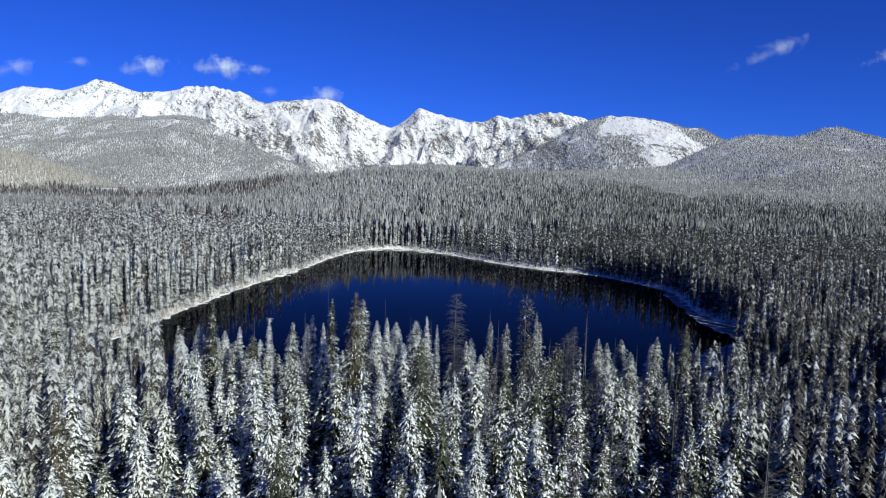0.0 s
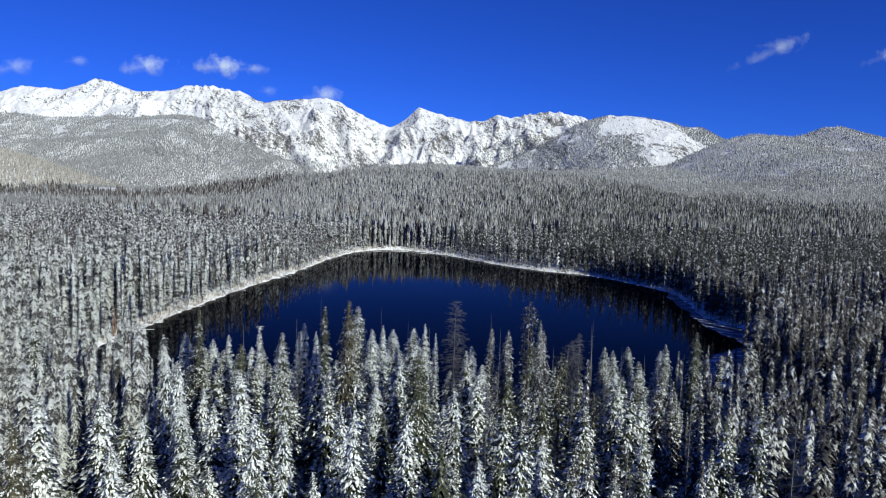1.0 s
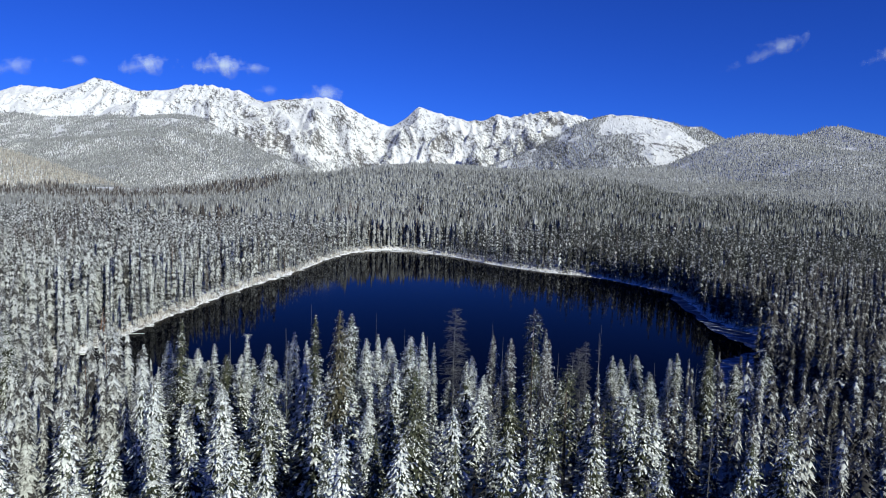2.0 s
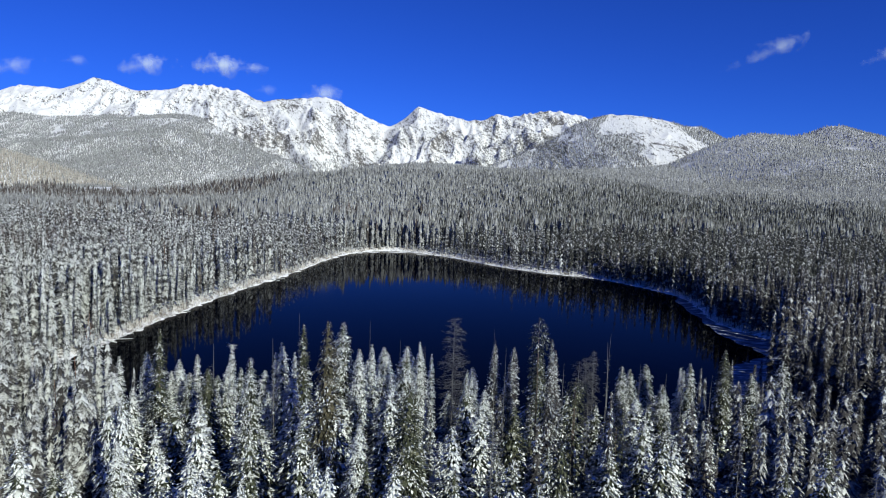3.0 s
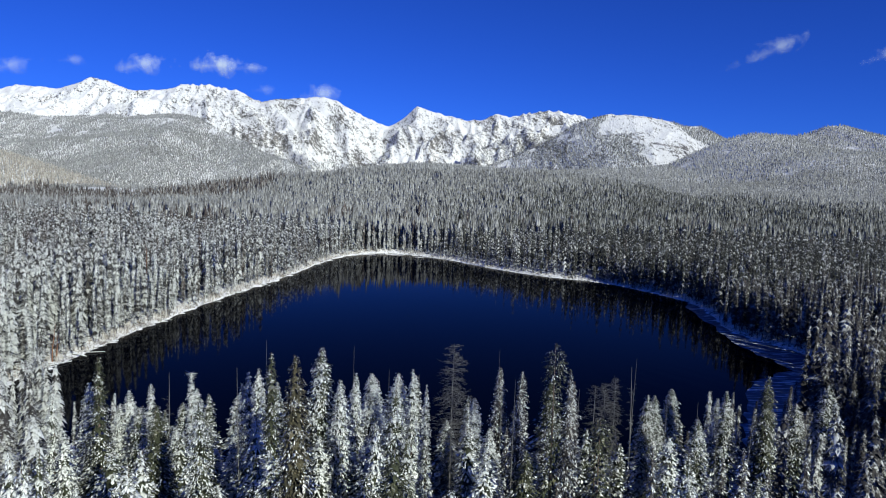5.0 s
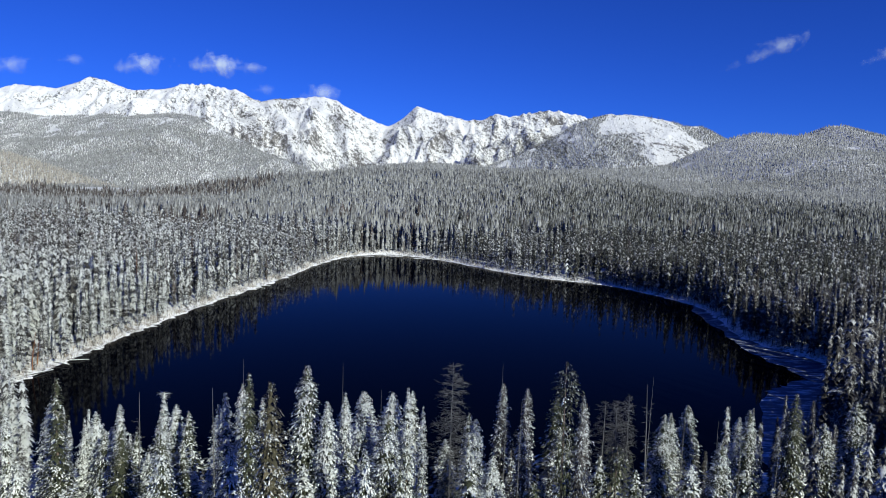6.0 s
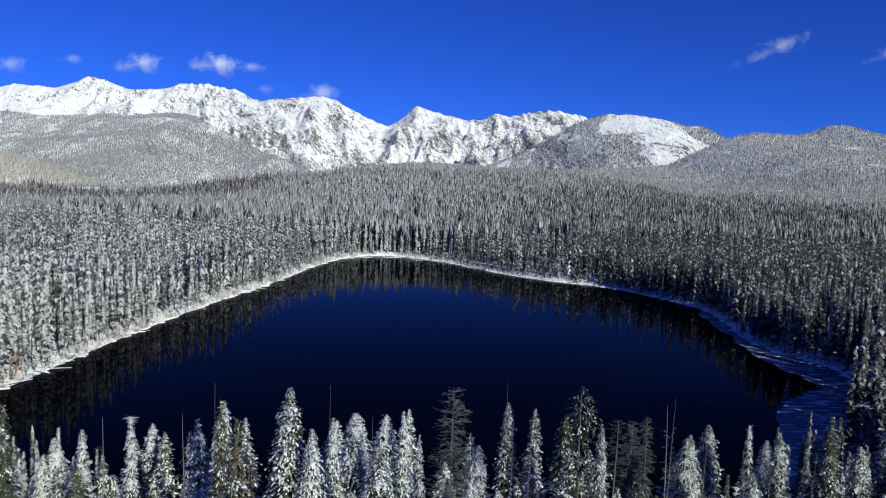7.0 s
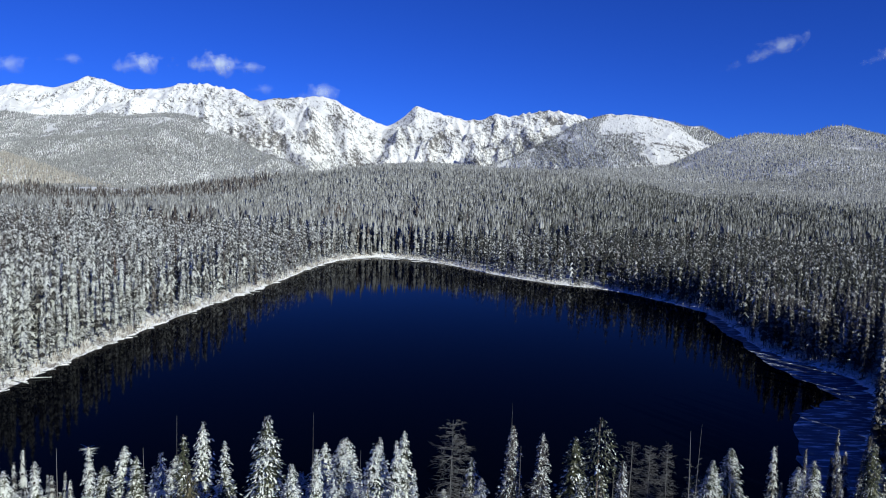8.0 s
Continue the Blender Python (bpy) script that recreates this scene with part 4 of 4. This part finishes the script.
THIN_SNAGS = [
    ("snag", 25.0, 108, 25.0, 0.5), ("snag", 8.0, 102, 25.0, 0.6), ("snag", 37.0, 116, 17.0, 0.7), ("snag", 38.0, 112, 19.0, 0.5), ("snag", 9.0, 98, 25.0, 0.6),
    ("snag", 33.0, 118, 18.0, 0.7), ("snag", 41.0, 110, 19.0, 0.5), ("snag", -5.0, 100, 25.0, 0.6), ("snag", 21.0, 120, 17.0, 0.7)]
for i, (kind, x, y, top, girth) in enumerate(SHORE_TREES + SHORE_TREES_MORE + SHORE_TREES_LAST + THIN_SNAGS):
    stand(KINDS, kind, x, y, top, girth, 47 * i, i)

# the stand below the flight
x, y, rng = scatter(-36, 36, 40, 128, 4.75, 31)
d = land(x, y)[1]
for px, py, pd in zip(x, y, d):
    roll_kind, tall, turn, wide, pick = rng.rand(), rng.rand(), rng.rand() * 360, 0.62 + 0.36 * rng.rand(), rng.randint(0, 9)
    if pd < 2.5 or min(math.hypot(px - qx, py - qy) for qx, qy in planted) < 2.4:
        continue
    if px < -6:
        roll_kind = roll_kind * 0.66
    if px > 6:
        roll_kind = 0.34 + 0.66 * roll_kind
    kind = "snowy" if roll_kind < 0.40 else "dusted" if roll_kind < 0.62 else ("thin" if px > 6 else "slim") if roll_kind < 0.80 else "green" if roll_kind < 0.85 else "sparse" if roll_kind < 0.91 else "grey" if roll_kind < 0.96 else "snag"
    top = 11 + 7 * tall if py > 100 else 15 + 8 * tall if py > 80 else 16 + 10 * tall
    if py > 108:
        top = 10 + 7 * tall
    stand(STAND_KINDS, kind, float(px), float(py), float(top), float(wide), float(turn), int(pick))
x, y, rng = scatter(-44, 44, 44, 128, 2.9, 33)
z, d, _ = land(x, y)
keep = d > 2
x, y, z = x[keep], y[keep], z[keep]
# filler trees; up to x = 6 their darkest coat puts gap shade into colour
plant("young_spruces", MID_FAR, rng.randint(0, 6, len(x)), x, y, z, np.where(x > 6, rng.uniform(3, 8, len(x)), rng.uniform(2, 4.5, len(x))), rng.uniform(0, 6.28, len(x)), FROST_MID + [M_TRUNK_SHADE],
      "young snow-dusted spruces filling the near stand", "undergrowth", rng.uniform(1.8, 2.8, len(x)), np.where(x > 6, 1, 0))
leaning = copy_thing(KINDS["snag"][1], pose(-10.8, 78, 2.5, 0, 8, 0) @ Matrix.Diagonal((1.2, 1.2, 1.08, 1)))
tagged(leaning, "bare grey dead trunk leaning among spruces")
for kind in (*KINDS.values(), *STAND_KINDS.values()):
    for source in kind:
        for o in (*source.children_recursive, source):
            bpy.data.objects.remove(o)


# ---- along the bank ----
def log_meshes(seed, length):
    """A fallen trunk with stubs, and the snow along its back."""
    rng = random.Random(seed)
    path = [(length * t, 0.12 * math.sin(5 * t + seed), 0.16 + 0.10 * math.sin(3 * t)) for t in (0, 0.25, 0.5, 0.75, 1)]
    v, f = [], []
    for i, (px, py, pz) in enumerate(path):
        r = 0.2 - 0.03 * i
        v += [(px, py + r * math.cos(1.047 * k), pz + r * math.sin(1.047 * k)) for k in range(6)]
    for i in range(4):
        for k in range(6):
            a, b = 6 * i + k, 6 * i + (k + 1) % 6
            f += [(a, b, b + 6), (a, b + 6, a + 6)]
    for _ in range(7):
        t = rng.random()
        twig(v, f, (length * t, 0, 0.2), (rng.uniform(-0.3, 0.6), rng.choice((-1, 1)), rng.uniform(0, 0.8)), rng.uniform(0.4, 1.1), 0.1, 0.03)
    sv, sf = [], []
    for i, (px, py, pz) in enumerate(path):
        r = 0.2 - 0.03 * i
        sv += [(px, py - r * 0.8, pz + r * 0.75), (px, py, pz + r + rng.uniform(0.07, 0.14)), (px, py + r * 0.8, pz + r * 0.75)]
    for i in range(4):
        for k in (0, 1):
            a = 3 * i + k
            sf += [(a, a + 1, a + 4), (a, a + 4, a + 3)]
    return [mesh_of("trunk", v, f, [M_DEAD]), mesh_of("snow_cover", sv, sf, [M_TREE_SNOW], smooth=True)]


def shrub_meshes(seed, tall):
    """A leafless willow clump: many fine upright stems, frosted."""
    rng = random.Random(seed)
    v, f = [], []
    for _ in range(28):
        a, o = rng.uniform(0, 6.28), rng.uniform(0, 0.5)
        lean = rng.uniform(0.1, 0.7)
        twig(v, f, (o * math.cos(a), o * math.sin(a), -0.1), (lean * math.cos(a), lean * math.sin(a), 1.0), tall * rng.uniform(0.5, 1.0), 0.05, 0.03)
    return [mesh_of("stem_clump", v, f, [M_SHRUB])]


# frosted sedge and twigs in front of the trees
x, y, blades = scatter(-125, 125, 140, 465, 0.52, 55)
z, d, _ = land(x, y)
keep = (d > 0.1) & (d < 4.2) & (blades.rand(len(x)) < np.where(x < 40, 0.75, 0.3)) & (fractal(x / 3, y / 3, 2, 57) > 0.36)
x, y, z = x[keep], y[keep], np.maximum(z[keep], 0.08)
K = len(x)
tall, lean_x, lean_y, half = 0.5 + 1.6 * blades.rand(K) ** 2, blades.uniform(-0.5, 0.5, K), blades.uniform(-0.3, 0.3, K), 0.05 + 0.08 * blades.rand(K)
verts = np.stack([np.stack([x - half, y, z - 0.1], axis=1), np.stack([x + half, y, z - 0.1], axis=1), np.stack([x + lean_x * tall, y + lean_y * tall, z + tall], axis=1)], axis=1).reshape(-1, 3)
tagged(new("bank_sedge", mesh_of("bank_sedge", verts, np.arange(3 * K).reshape(-1, 3), [M_SHRUB])), "frosted dry sedge and twigs along the bank", "sedge", kind="stuff")

rng = random.Random(77)
for i, (x, y, tall) in enumerate(((-91.6, 178.5, 9.0), (-92.6, 181.5, 6.0), (-108.0, 262.0, 19.0), (-41.0, 88.0, 24.0), (-46.0, 92.0, 20.0))):
    rusty = tree_thing("dead_tree", snag_meshes(400 + i, 20.0, 0.30, 70, 0.15, 0.02, M_RUST), "dead conifer with rust-brown bark by the bank", "dead tree", "dead trees by the bank")
    rusty.matrix_world = pose(x, y, 0.9, 0, 0, 70 * i) @ Matrix.Diagonal((1.5, 1.5, tall / 20, 1))
LOGS = [tree_thing("fallen_log", log_meshes(i, 7.0), "fallen grey log with snow lying along it", "log", "logs along the bank") for i in range(3)]
BANK_LITTER = []
for _ in range(46):
    (ax, ay), t = BANK_LINE[rng.randrange(0, 34)], rng.random()
    BANK_LITTER.append((ax - rng.uniform(-0.6, 2.5), ay + rng.uniform(-4, 4), rng.uniform(0, 180), rng.uniform(0.25, 0.65)))
for i, (x, y, turn, size) in enumerate(((-93, 186, -14, 0.9), (-90, 193, 58, 0.5), (-91, 205, -48, 0.6), (-89, 228, 12, 0.6), (-88, 247, 70, 0.6), (-85.5, 262, -8, 0.7),
                                        (-83, 281, 50, 0.7), (-92, 174, 64, 1.1), (-78, 303, -30, 0.8), (-90, 215, 80, 0.9), (-74, 335, 75, 0.9), (-69, 372, 60, 0.8),
                                        *BANK_LITTER)):
    z = max(0.1, float(land(np.array([x + 3.0]), np.array([float(y)]))[0][0]))
    copy_thing(LOGS[i % 3], pose(x, y, z, 0, 1.5, turn) @ Matrix.Diagonal((size, size, size, 1)))
SHRUBS = [tree_thing("willow_shrub", shrub_meshes(i, 2.2), "leafless frosted willow shrub on the snowy bank", "shrub", "willows along the bank") for i in range(3)]
for i in range(270):
    k = rng.randrange(2, 42) if i % 2 else rng.randrange(1, 22)
    (ax, ay), (bx, by) = BANK_LINE[k], BANK_LINE[k + 1]
    t = rng.random()
    x, y = ax + (bx - ax) * t - rng.uniform(-0.5, 3.6), ay + (by - ay) * t + rng.uniform(-0.5, 0.5) + (2.0 if ay > 425 else 0)
    z = float(land(np.array([x]), np.array([y]))[0][0])
    size = rng.uniform(0.35, 1.0)
    copy_thing(SHRUBS[i % 3], pose(x, y, max(z, 0.1), 0, 0, rng.uniform(0, 360)) @ Matrix.Diagonal((size * 1.2, size * 1.2, size, 1)))
for x, y, size in ((-85.6, 267.5, 1.9), (-86.8, 266.0, 1.6), (-85.0, 270.0, 1.5)):
    copy_thing(SHRUBS[0], pose(x, y, 0.5, 0, 0, 40 * x) @ Matrix.Diagonal((size, size, size, 1)))
for source in (*LOGS, *SHRUBS):
    for o in (*source.children_recursive, source):
        bpy.data.objects.remove(o)
